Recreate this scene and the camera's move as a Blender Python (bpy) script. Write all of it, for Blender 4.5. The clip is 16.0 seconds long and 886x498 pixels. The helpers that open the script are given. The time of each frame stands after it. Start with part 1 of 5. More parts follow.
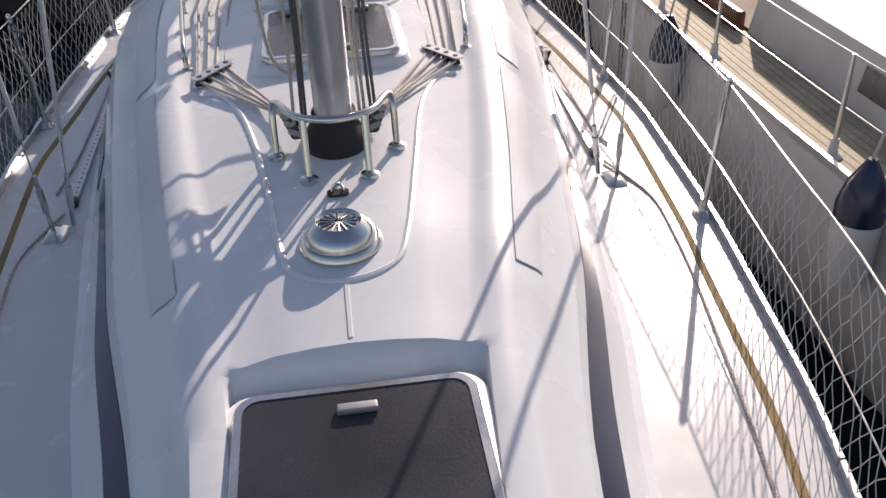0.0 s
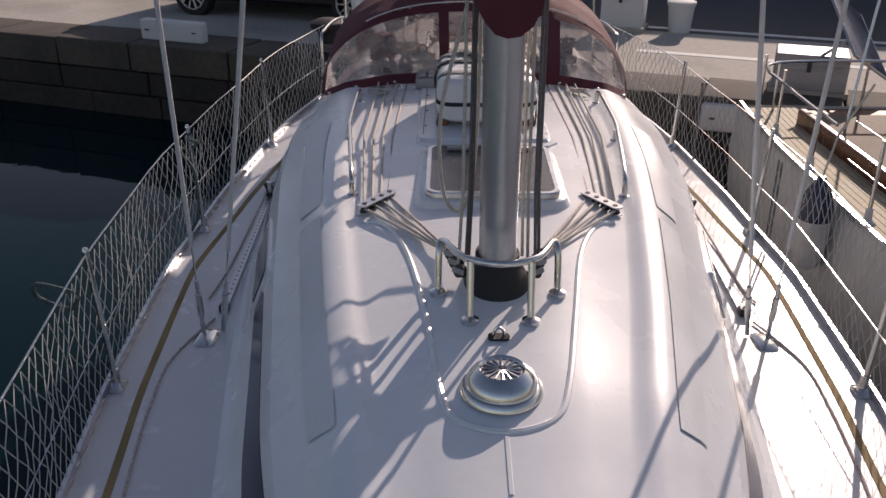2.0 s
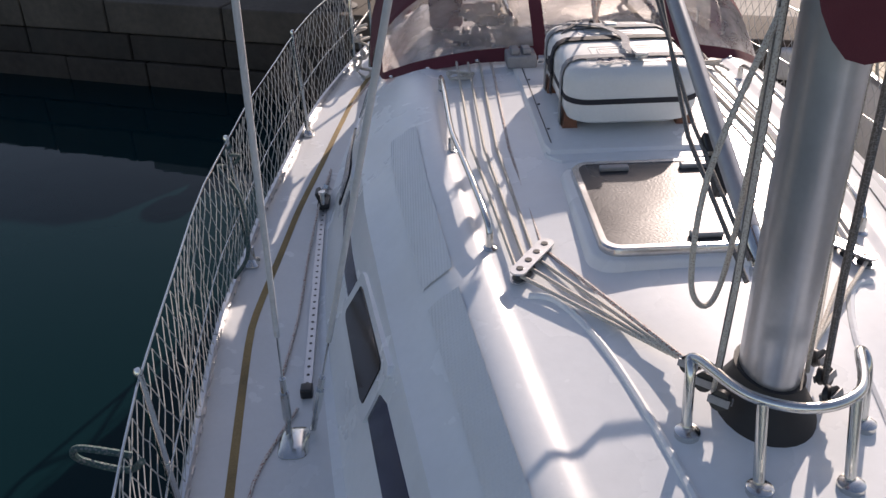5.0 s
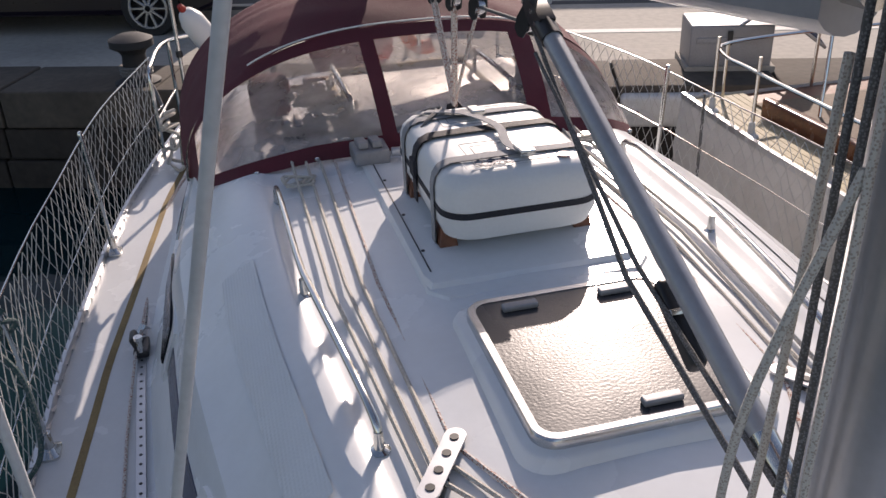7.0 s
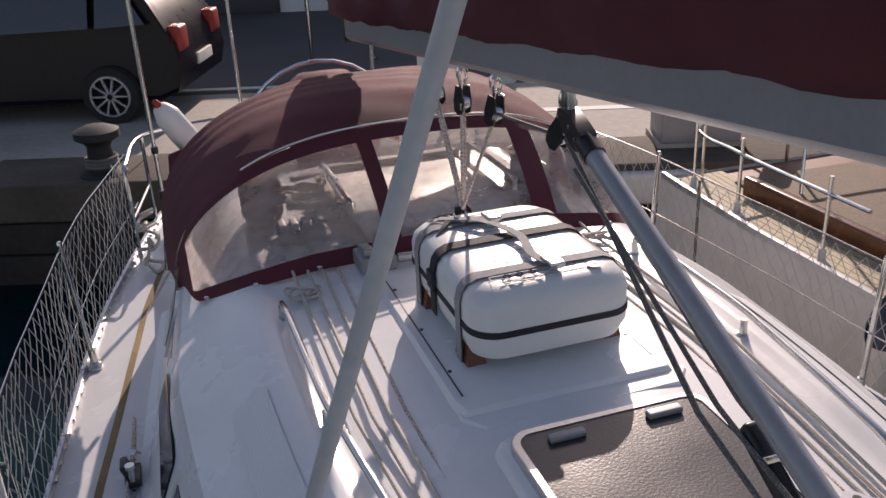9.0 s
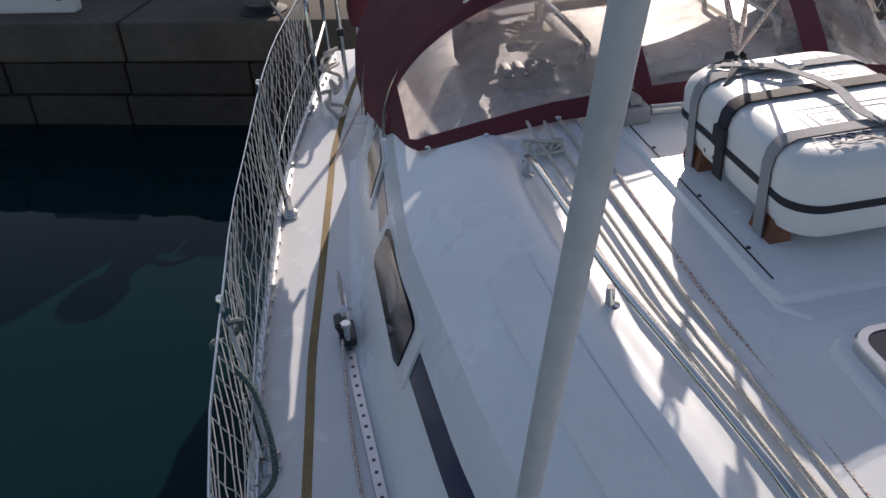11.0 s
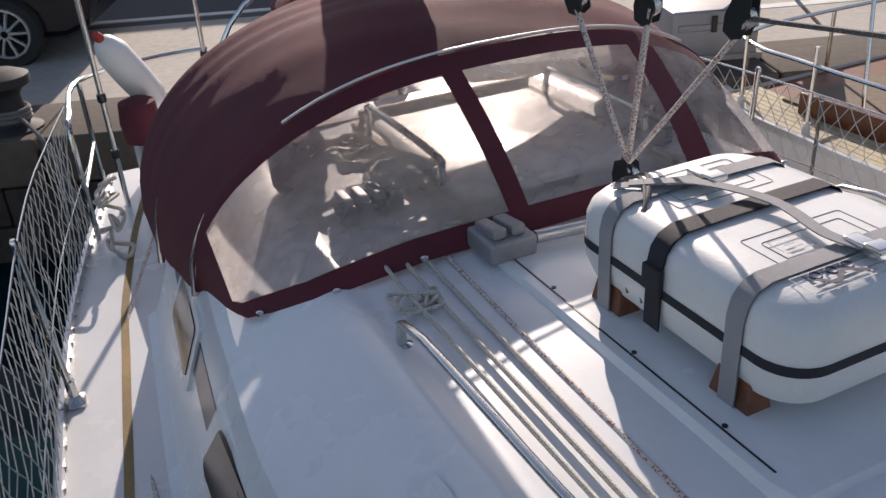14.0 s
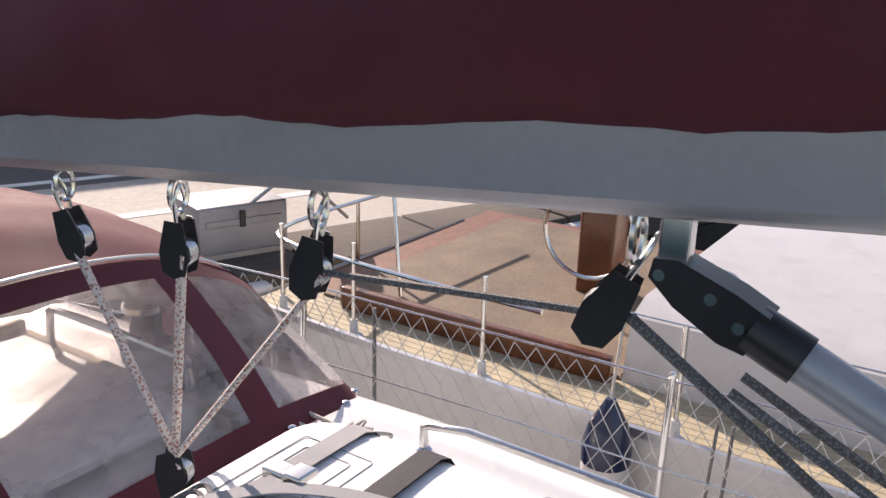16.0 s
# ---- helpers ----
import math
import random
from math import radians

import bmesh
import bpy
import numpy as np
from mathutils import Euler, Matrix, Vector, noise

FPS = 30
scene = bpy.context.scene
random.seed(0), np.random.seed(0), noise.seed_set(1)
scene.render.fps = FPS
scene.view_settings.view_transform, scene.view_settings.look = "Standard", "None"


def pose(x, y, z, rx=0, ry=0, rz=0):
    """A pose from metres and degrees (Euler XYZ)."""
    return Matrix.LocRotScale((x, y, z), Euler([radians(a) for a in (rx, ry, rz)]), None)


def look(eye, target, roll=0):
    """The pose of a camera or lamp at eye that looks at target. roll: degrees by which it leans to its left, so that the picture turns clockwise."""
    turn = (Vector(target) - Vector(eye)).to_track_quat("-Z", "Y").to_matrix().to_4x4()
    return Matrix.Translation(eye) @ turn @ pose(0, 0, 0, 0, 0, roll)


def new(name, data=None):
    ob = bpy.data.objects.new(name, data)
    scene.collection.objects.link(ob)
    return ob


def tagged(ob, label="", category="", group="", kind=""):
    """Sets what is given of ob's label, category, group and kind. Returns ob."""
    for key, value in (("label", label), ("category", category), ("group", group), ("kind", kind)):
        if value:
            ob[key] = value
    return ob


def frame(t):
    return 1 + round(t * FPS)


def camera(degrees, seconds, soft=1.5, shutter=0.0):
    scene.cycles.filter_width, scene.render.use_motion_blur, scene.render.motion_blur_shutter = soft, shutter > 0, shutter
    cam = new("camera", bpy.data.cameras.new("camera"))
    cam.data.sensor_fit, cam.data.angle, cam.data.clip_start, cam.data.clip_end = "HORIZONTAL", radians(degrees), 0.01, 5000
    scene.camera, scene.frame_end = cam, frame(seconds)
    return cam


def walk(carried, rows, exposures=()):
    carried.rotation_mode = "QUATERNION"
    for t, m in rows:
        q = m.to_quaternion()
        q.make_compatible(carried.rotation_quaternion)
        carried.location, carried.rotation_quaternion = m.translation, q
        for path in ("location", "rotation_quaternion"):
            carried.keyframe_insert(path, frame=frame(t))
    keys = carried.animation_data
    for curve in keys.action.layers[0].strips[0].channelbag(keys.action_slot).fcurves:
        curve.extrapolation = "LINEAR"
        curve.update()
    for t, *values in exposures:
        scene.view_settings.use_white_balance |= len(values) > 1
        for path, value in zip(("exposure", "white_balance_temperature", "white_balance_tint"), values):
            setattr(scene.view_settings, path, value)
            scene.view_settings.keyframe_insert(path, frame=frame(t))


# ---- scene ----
cam = camera(54.0, 16.0)
PATH = [
    (0, (0.021, 1.097, 1.953), (0.224, 2.773, 0.88), -2.3),
    (0.5, (0.038, 1.115, 1.993), (0.226, 2.853, 1.021), -2.0),
    (1, (0.014, 1.127, 2.051), (0.146, 2.927, 1.19), -1.1),
    (1.5, (-0.065, 1.099, 2.063), (0.005, 2.933, 1.268), -0.3),
    (2, (-0.179, 1.164, 2.041), (-0.187, 2.98, 1.204), 0.3),
    (2.5, (-0.305, 1.41, 2.001), (-0.386, 3.187, 1.087), 0.6),
    (3, (-0.377, 1.623, 1.958), (-0.518, 3.357, 0.971), 2.2),
    (3.2, (-0.442, 1.663, 1.967), (-0.6, 3.382, 0.957), 2.1),
    (5.3, (-0.833, 2.489, 2.02), (-0.736, 4.236, 1.051), -1.5),
    (5.5, (-0.855, 2.605, 1.957), (-0.723, 4.365, 1.016), -1.2),
    (6, (-0.931, 2.782, 1.979), (-0.691, 4.544, 1.064), -2.1),
    (6.5, (-0.897, 2.97, 1.967), (-0.58, 4.718, 1.048), -2.1),
    (7, (-0.809, 3.141, 1.99), (-0.382, 4.867, 1.074), -2.3),
    (7.5, (-0.77, 3.212, 2.003), (-0.266, 4.93, 1.111), -2.1),
    (8, (-0.824, 3.228, 2.127), (-0.196, 4.949, 1.323), -2.8),
    (8.5, (-0.906, 3.224, 2.184), (-0.199, 4.946, 1.454), -0.6),
    (9, (-0.954, 3.391, 2.074), (-0.403, 5.147, 1.292), -2.8),
    (9.5, (-1.068, 3.428, 1.976), (-0.653, 5.164, 1.074), -2.5),
    (10, (-1.091, 3.57, 1.945), (-0.789, 5.271, 0.936), -3.5),
    (10.2, (-1.128, 3.635, 1.944), (-0.845, 5.333, 0.927), -3.5),
    (12.3, (-1.478, 4.089, 1.879), (-1.24, 5.718, 0.744), -5.9),
    (12.5, (-1.476, 4.139, 1.858), (-1.143, 5.771, 0.75), -5.8),
    (13, (-1.404, 4.285, 1.829), (-0.829, 5.889, 0.781), -5.9),
    (13.5, (-1.344, 4.447, 1.838), (-0.699, 6.047, 0.826), -6.1),
    (14, (-1.285, 4.544, 1.848), (-0.558, 6.151, 0.904), -3.7),
    (14.5, (-1.204, 4.72, 1.852), (-0.315, 6.275, 0.961), -2.7),
    (15, (-1.013, 4.982, 1.83), (0.228, 6.346, 1.055), -4.5),
    (15.5, (-0.952, 5.02, 1.825), (0.518, 6.207, 1.168), 0.6),
    (16, (-0.911, 5.037, 1.818), (0.685, 6.087, 1.228), 1.7),
]
EXPOSURES = [(0, 0.1, 7100, 22), (0.5, -0.1, 7200, 24), (1, -0.25, 7250, 27), (1.5, -0.36, 7300, 27), (3, 0.0, 7000, 20), (5.5, 0.32, 7100, 22), (6, 0.25, 7050, 21), (7, 0.2, 7100, 22), (9, 0.0, 7250, 26), (10, -0.03, 7100, 22), (12.5, 0.66, 6650, 16), (14, 0.25, 6950, 19), (15, 0.3, 7100, 22), (16, 0.78, 7200, 23)]
walk(cam, [(t, look(eye, target, roll)) for t, eye, target, roll in PATH], EXPOSURES)

# ---- light ----
SUN_AZ, SUN_EL = radians(26), radians(24)
world = bpy.data.worlds.new("sky_world")
scene.world = world
world.use_nodes = True
wn = world.node_tree.nodes
sky = wn.new("ShaderNodeTexSky")
sky.sky_type, sky.sun_disc = "NISHITA", False
sky.sun_elevation, sky.sun_rotation = SUN_EL, SUN_AZ
world.node_tree.links.new(sky.outputs[0], wn["Background"].inputs[0])
wn["Background"].inputs[1].default_value = 0.125
sun_dir = Vector((math.sin(SUN_AZ) * math.cos(SUN_EL), math.cos(SUN_AZ) * math.cos(SUN_EL), math.sin(SUN_EL)))
sun = new("sun", bpy.data.lights.new("sun", "SUN"))
sun.data.energy, sun.data.angle, sun.data.color = 5.0, radians(0.5), (1.0, 0.93, 0.84)
sun.matrix_world = look(sun_dir * 40, (0, 0, 0))


# ---- materials ----
def material(name, colour, rough=0.5, metal=0.0, grain=0.08, scale=6.0, fine=60.0, bump=0.0, bump_scale=200.0, spec=0.5, stain=None, stain_amount=0.25):
    m = bpy.data.materials.new(name)
    m.use_nodes = True
    n, l = m.node_tree.nodes, m.node_tree.links
    b = n["Principled BSDF"]
    b.inputs["Roughness"].default_value, b.inputs["Metallic"].default_value = rough, metal
    b.inputs["Specular IOR Level"].default_value = spec
    co = n.new("ShaderNodeTexCoord")
    big, small = n.new("ShaderNodeTexNoise"), n.new("ShaderNodeTexNoise")
    big.inputs["Scale"].default_value, small.inputs["Scale"].default_value = scale, fine
    big.inputs["Detail"].default_value, small.inputs["Detail"].default_value = 6, 3
    for t in (big, small):
        l.new(co.outputs["Object"], t.inputs["Vector"])
    both = n.new("ShaderNodeMath")
    both.operation = "MULTIPLY_ADD"
    both.inputs[1].default_value = 0.6
    l.new(big.outputs[0], both.inputs[0])
    half = n.new("ShaderNodeMath")
    half.operation = "MULTIPLY"
    half.inputs[1].default_value = 0.4
    l.new(small.outputs[0], half.inputs[0])
    l.new(half.outputs[0], both.inputs[2])
    ramp = n.new("ShaderNodeValToRGB")
    lo = [c * (1 - grain * 2) for c in colour]
    hi = [min(1, c * (1 + grain * 2)) for c in colour]
    ramp.color_ramp.elements[0].color, ramp.color_ramp.elements[1].color = (*lo, 1), (*hi, 1)
    ramp.color_ramp.elements[0].position, ramp.color_ramp.elements[1].position = 0.3, 0.7
    l.new(both.outputs[0], ramp.inputs[0])
    out = ramp.outputs[0]
    if stain:
        st = n.new("ShaderNodeTexNoise")
        st.inputs["Scale"].default_value, st.inputs["Detail"].default_value = scale * 0.7, 8
        l.new(co.outputs["Object"], st.inputs["Vector"])
        sr = n.new("ShaderNodeMapRange")
        sr.inputs["From Min"].default_value, sr.inputs["From Max"].default_value = 0.52, 0.72
        sr.inputs["To Max"].default_value = stain_amount
        l.new(st.outputs[0], sr.inputs["Value"])
        mix = n.new("ShaderNodeMix")
        mix.data_type = "RGBA"
        l.new(sr.outputs[0], mix.inputs[0])
        l.new(out, mix.inputs[6])
        mix.inputs[7].default_value = (*stain, 1)
        out = mix.outputs[2]
    l.new(out, b.inputs["Base Color"])
    rr = n.new("ShaderNodeMapRange")
    rr.inputs["To Min"].default_value, rr.inputs["To Max"].default_value = max(0.02, rough - 0.1), min(1, rough + 0.1)
    l.new(big.outputs[0], rr.inputs["Value"])
    l.new(rr.outputs[0], b.inputs["Roughness"])
    if bump:
        bt, bb = n.new("ShaderNodeTexNoise"), n.new("ShaderNodeBump")
        bt.inputs["Scale"].default_value = bump_scale
        l.new(co.outputs["Object"], bt.inputs["Vector"])
        l.new(bt.outputs[0], bb.inputs["Height"])
        bb.inputs["Strength"].default_value, bb.inputs["Distance"].default_value = bump, 0.004
        l.new(bb.outputs[0], b.inputs["Normal"])
    return m


def two_tone(name, a, b_, scale, axis_stretch, rough=0.8):
    """A braided rope: light and dark flecks."""
    m = material(name, a, rough)
    n, l = m.node_tree.nodes, m.node_tree.links
    co, v, r = n.new("ShaderNodeTexCoord"), n.new("ShaderNodeTexVoronoi"), n.new("ShaderNodeValToRGB")
    mp = n.new("ShaderNodeMapping")
    mp.inputs["Scale"].default_value = axis_stretch
    v.inputs["Scale"].default_value = scale
    l.new(co.outputs["Object"], mp.inputs[0])
    l.new(mp.outputs[0], v.inputs["Vector"])
    r.color_ramp.elements[0].color, r.color_ramp.elements[1].color = (*b_, 1), (*a, 1)
    r.color_ramp.elements[0].position, r.color_ramp.elements[1].position = 0.38, 0.46
    l.new(v.outputs[0], r.inputs[0])
    l.new(r.outputs[0], n["Principled BSDF"].inputs["Base Color"])
    return m


# Whiter and shinier than GEL: the lid's sun glare is partly in the colour.
LIDW = material("glare_lid_gelcoat", (0.80, 0.80, 0.79), 0.42, grain=0.03, scale=5, fine=80, bump=0.08, bump_scale=90, spec=0.7)
GEL = material("white_gelcoat", (0.72, 0.74, 0.75), 0.26, grain=0.02, scale=2.5, fine=30, bump=0.05, bump_scale=60, stain=(0.5, 0.5, 0.47), stain_amount=0.25)
NONSLIP = material("nonslip_gelcoat", (0.70, 0.72, 0.73), 0.42, grain=0.03, scale=3, fine=160, stain=(0.5, 0.49, 0.45), stain_amount=0.25)
_n, _l = NONSLIP.node_tree.nodes, NONSLIP.node_tree.links
_co, _w, _w2, _mx, _bb = _n.new("ShaderNodeTexCoord"), _n.new("ShaderNodeTexWave"), _n.new("ShaderNodeTexWave"), _n.new("ShaderNodeMath"), _n.new("ShaderNodeBump")
_w.bands_direction, _w2.bands_direction, _mx.operation = "X", "Y", "MULTIPLY_ADD"
_w.inputs["Scale"].default_value, _w2.inputs["Scale"].default_value = 34, 26
for _q in (_w, _w2):
    _l.new(_co.outputs["Object"], _q.inputs["Vector"])
_mx.inputs[1].default_value = 0.5
_l.new(_w2.outputs["Fac"], _mx.inputs[0])
_l.new(_w.outputs["Fac"], _mx.inputs[2])
_l.new(_mx.outputs[0], _bb.inputs["Height"])
_bb.inputs["Strength"].default_value, _bb.inputs["Distance"].default_value = 0.4, 0.002
_l.new(_bb.outputs[0], _n["Principled BSDF"].inputs["Normal"])
HULLW = material("hull_topside", (0.62, 0.63, 0.63), 0.25, grain=0.02)
NAVY = material("navy_stripe", (0.012, 0.02, 0.055), 0.2, grain=0.1)
STEEL = material("stainless_steel", (0.62, 0.62, 0.60), 0.18, 1.0, grain=0.05)
ALU = material("grey_anodised_aluminium", (0.50, 0.51, 0.53), 0.33, 0.75, grain=0.04, stain=(0.35, 0.35, 0.36))
ALUP = material("painted_boom_aluminium", (0.36, 0.37, 0.39), 0.38, 0.35, grain=0.05)
BLACK = material("black_plastic", (0.016, 0.016, 0.018), 0.38, grain=0.15)
RUBBER = material("black_rubber", (0.02, 0.02, 0.022), 0.7)
MAROON = material("maroon_canvas", (0.105, 0.016, 0.026), 0.85, grain=0.12, scale=5, fine=400, bump=0.4, bump_scale=500, stain=(0.15, 0.04, 0.05), stain_amount=0.4)
RAFTW = material("liferaft_white", (0.72, 0.73, 0.72), 0.38, grain=0.025, scale=4, fine=90, bump=0.12, bump_scale=150, stain=(0.55, 0.54, 0.5))
WEB = material("grey_webbing", (0.30, 0.30, 0.31), 0.8, fine=300, bump=0.4, bump_scale=600)
WEBB = material("black_webbing", (0.02, 0.02, 0.028), 0.75, fine=300, bump=0.4, bump_scale=600)
JACK = material("yellow_webbing", (0.27, 0.19, 0.085), 0.85, grain=0.2, scale=5, fine=200, bump=0.4, bump_scale=500)
TEAK = material("teak_chock", (0.17, 0.065, 0.035), 0.6, grain=0.2, scale=14, fine=80)
TEAKB = material("dark_brown_teak", (0.16, 0.115, 0.075), 0.8, grain=0.2, scale=3, fine=40, bump=0.2)
TEAKD = material("weathered_teak", (0.42, 0.36, 0.24), 0.75, grain=0.18, scale=4, fine=50, bump=0.2)
MAHOG = material("varnished_mahogany", (0.13, 0.045, 0.02), 0.25, grain=0.2, scale=6)
ROPE = two_tone("white_flecked_rope", (0.55, 0.52, 0.46), (0.36, 0.31, 0.26), 240, (1, 1, 1))
ROPER = two_tone("red_flecked_rope", (0.58, 0.54, 0.5), (0.33, 0.16, 0.12), 150, (1, 1, 1))
ROPEG = two_tone("dark_green_rope", (0.03, 0.07, 0.07), (0.12, 0.14, 0.14), 120, (1, 1, 1))
ROPEB = two_tone("black_flecked_rope", (0.10, 0.095, 0.09), (0.2, 0.2, 0.2), 260, (1, 1, 1))
NET = material("net_twine", (0.5, 0.49, 0.46), 0.8)
NETD = material("grey_net_twine", (0.26, 0.25, 0.24), 0.8)
PVC = material("shroud_cover", (0.58, 0.58, 0.58), 0.4)
LENS = material("smoked_acrylic", (0.035, 0.036, 0.042), 0.26, grain=0.15, scale=3, fine=220, bump=0.12, bump_scale=120, spec=0.55)
ORANGE = material("orange_fabric", (0.55, 0.10, 0.02), 0.7)
RED = material("red_plastic", (0.35, 0.03, 0.02), 0.5)
CONC = material("quay_concrete", (0.40, 0.37, 0.32), 0.9, grain=0.12, scale=0.7, fine=14, bump=0.5, bump_scale=30, stain=(0.2, 0.19, 0.17), stain_amount=0.6)
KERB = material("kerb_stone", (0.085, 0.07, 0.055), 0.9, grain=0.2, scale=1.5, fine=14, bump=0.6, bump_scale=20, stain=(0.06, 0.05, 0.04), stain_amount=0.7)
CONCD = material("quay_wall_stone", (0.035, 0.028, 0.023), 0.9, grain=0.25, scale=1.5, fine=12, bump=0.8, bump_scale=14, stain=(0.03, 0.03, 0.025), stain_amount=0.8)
ASPH = material("asphalt", (0.075, 0.072, 0.072), 0.9, grain=0.15, scale=0.6, fine=60, bump=0.5, bump_scale=80)
PAINTW = material("white_wall_paint", (0.62, 0.62, 0.60), 0.8, grain=0.05, scale=0.8, stain=(0.42, 0.41, 0.38))
DOORD = material("dark_shutter_paint", (0.05, 0.048, 0.052), 0.6, grain=0.1, scale=2)
LINEW = material("road_line_paint", (0.66, 0.65, 0.6), 0.8, grain=0.1, fine=90)
CARP = material("dark_car_paint", (0.010, 0.006, 0.010), 0.3, 0.0, spec=0.22)
TYRE = material("tyre_rubber", (0.016, 0.016, 0.016), 0.8)
RIM = material("alloy_rim", (0.55, 0.55, 0.56), 0.25, 0.9)
NBHULL = material("neighbour_hull", (0.55, 0.54, 0.52), 0.35, grain=0.03, stain=(0.42, 0.4, 0.36), stain_amount=0.5)
GREYB = material("grey_steel_box", (0.3, 0.3, 0.31), 0.5, 0.4)
PRINT = material("dark_print", (0.05, 0.05, 0.09), 0.6)
LINEG = material("grey_moulding_line", (0.25, 0.25, 0.27), 0.6)
PRINTL = material("faint_print", (0.46, 0.47, 0.48), 0.6)


def glass(name, colour, rough, alpha):
    """Clear sheet vinyl or acrylic: a thin pane, mostly let through."""
    m = bpy.data.materials.new(name)
    m.use_nodes = True
    n, l = m.node_tree.nodes, m.node_tree.links
    tr, b, mix, fr = n.new("ShaderNodeBsdfTransparent"), n["Principled BSDF"], n.new("ShaderNodeMixShader"), n.new("ShaderNodeTexNoise")
    tr.inputs[0].default_value = (*colour, 1)
    b.inputs["Base Color"].default_value, b.inputs["Roughness"].default_value = (0.45, 0.45, 0.46, 1), rough
    fr.inputs["Scale"].default_value, fr.inputs["Detail"].default_value = 5, 5
    mr = n.new("ShaderNodeMapRange")
    mr.inputs["From Min"].default_value, mr.inputs["From Max"].default_value = 0.3, 0.8
    mr.inputs["To Min"].default_value, mr.inputs["To Max"].default_value = alpha * 0.6, alpha * 1.6
    l.new(fr.outputs[0], mr.inputs["Value"])
    l.new(mr.outputs[0], mix.inputs[0])
    l.new(tr.outputs[0], mix.inputs[1])
    tl, mix2 = n.new("ShaderNodeBsdfTranslucent"), n.new("ShaderNodeMixShader")
    tl.inputs[0].default_value = (0.85, 0.83, 0.83, 1)
    mix2.inputs[0].default_value = 0.72
    l.new(b.outputs[0], mix2.inputs[1])
    l.new(tl.outputs[0], mix2.inputs[2])
    l.new(mix2.outputs[0], mix.inputs[2])
    l.new(mix.outputs[0], n["Material Output"].inputs[0])
    bt, bb = n.new("ShaderNodeTexNoise"), n.new("ShaderNodeBump")
    bt.inputs["Scale"].default_value = 6
    l.new(bt.outputs[0], bb.inputs["Height"])
    bb.inputs["Strength"].default_value, bb.inputs["Distance"].default_value = 0.5, 0.03
    l.new(bb.outputs[0], b.inputs["Normal"])
    return m


VINYL = glass("clear_vinyl", (0.95, 0.93, 0.92), 0.08, 0.33)
PANE = material("smoked_window", (0.010, 0.009, 0.012), 0.1, grain=0.1, spec=0.15)
CARGLASS = material("car_glass", (0.02, 0.02, 0.025), 0.05, spec=0.8)

WATER = bpy.data.materials.new("harbour_water")
WATER.use_nodes = True
_n, _l = WATER.node_tree.nodes, WATER.node_tree.links
_b = _n["Principled BSDF"]
_b.inputs["Base Color"].default_value, _b.inputs["Roughness"].default_value, _b.inputs["IOR"].default_value = (0.002, 0.015, 0.018, 1), 0.03, 1.33
_b.inputs["Specular IOR Level"].default_value = 0.1
_t, _bb = _n.new("ShaderNodeTexNoise"), _n.new("ShaderNodeBump")
_co = _n.new("ShaderNodeTexCoord")
_l.new(_co.outputs["Object"], _t.inputs["Vector"])
_t.inputs["Scale"].default_value, _t.inputs["Detail"].default_value = 1.6, 3
_bb.inputs["Strength"].default_value, _bb.inputs["Distance"].default_value = 0.05, 0.06
_l.new(_t.outputs[0], _bb.inputs["Height"])
_l.new(_bb.outputs[0], _b.inputs["Normal"])


# ---- mesh helpers ----
def finish(name, bm, mat, sharp=40):
    me = bpy.data.meshes.new(name)
    bmesh.ops.recalc_face_normals(bm, faces=bm.faces)
    bm.to_mesh(me)
    bm.free()
    me.materials.append(mat)
    me.shade_smooth()
    me.set_sharp_from_angle(angle=radians(sharp))
    return me


def part(name, bm, mat, parent=None, label="", sharp=40):
    ob = new(name, finish(name, bm, mat, sharp))
    ob.parent = parent
    return tagged(ob, label) if label else ob


def thing(name, label, category, group="", kind="", at=(0, 0, 0)):
    ob = new(name)
    ob.location = at
    ob.empty_display_size = 0.05
    return tagged(ob, label, category, group, kind)


def solo(name, bm, mat, label, category, group="", kind="", sharp=40):
    return tagged(new(name, finish(name, bm, mat, sharp)), label, category, group, kind)


def box(bm, x0, y0, z0, x1, y1, z1, bevel=0.0, m=None):
    r = bmesh.ops.create_cube(bm, size=1)
    vs = r["verts"]
    for v in vs:
        v.co = Vector(((x0 + x1) / 2 + v.co.x * (x1 - x0), (y0 + y1) / 2 + v.co.y * (y1 - y0), (z0 + z1) / 2 + v.co.z * (z1 - z0)))
    if bevel:
        es = {e for v in vs for e in v.link_edges}
        r2 = bmesh.ops.bevel(bm, geom=list(es), offset=bevel, segments=3, affect="EDGES", profile=0.6)
        vs = list({v for f in r2["faces"] for v in f.verts} | {v for v in vs if v.is_valid})
    if m:
        bmesh.ops.transform(bm, matrix=m, verts=vs)
    return bm


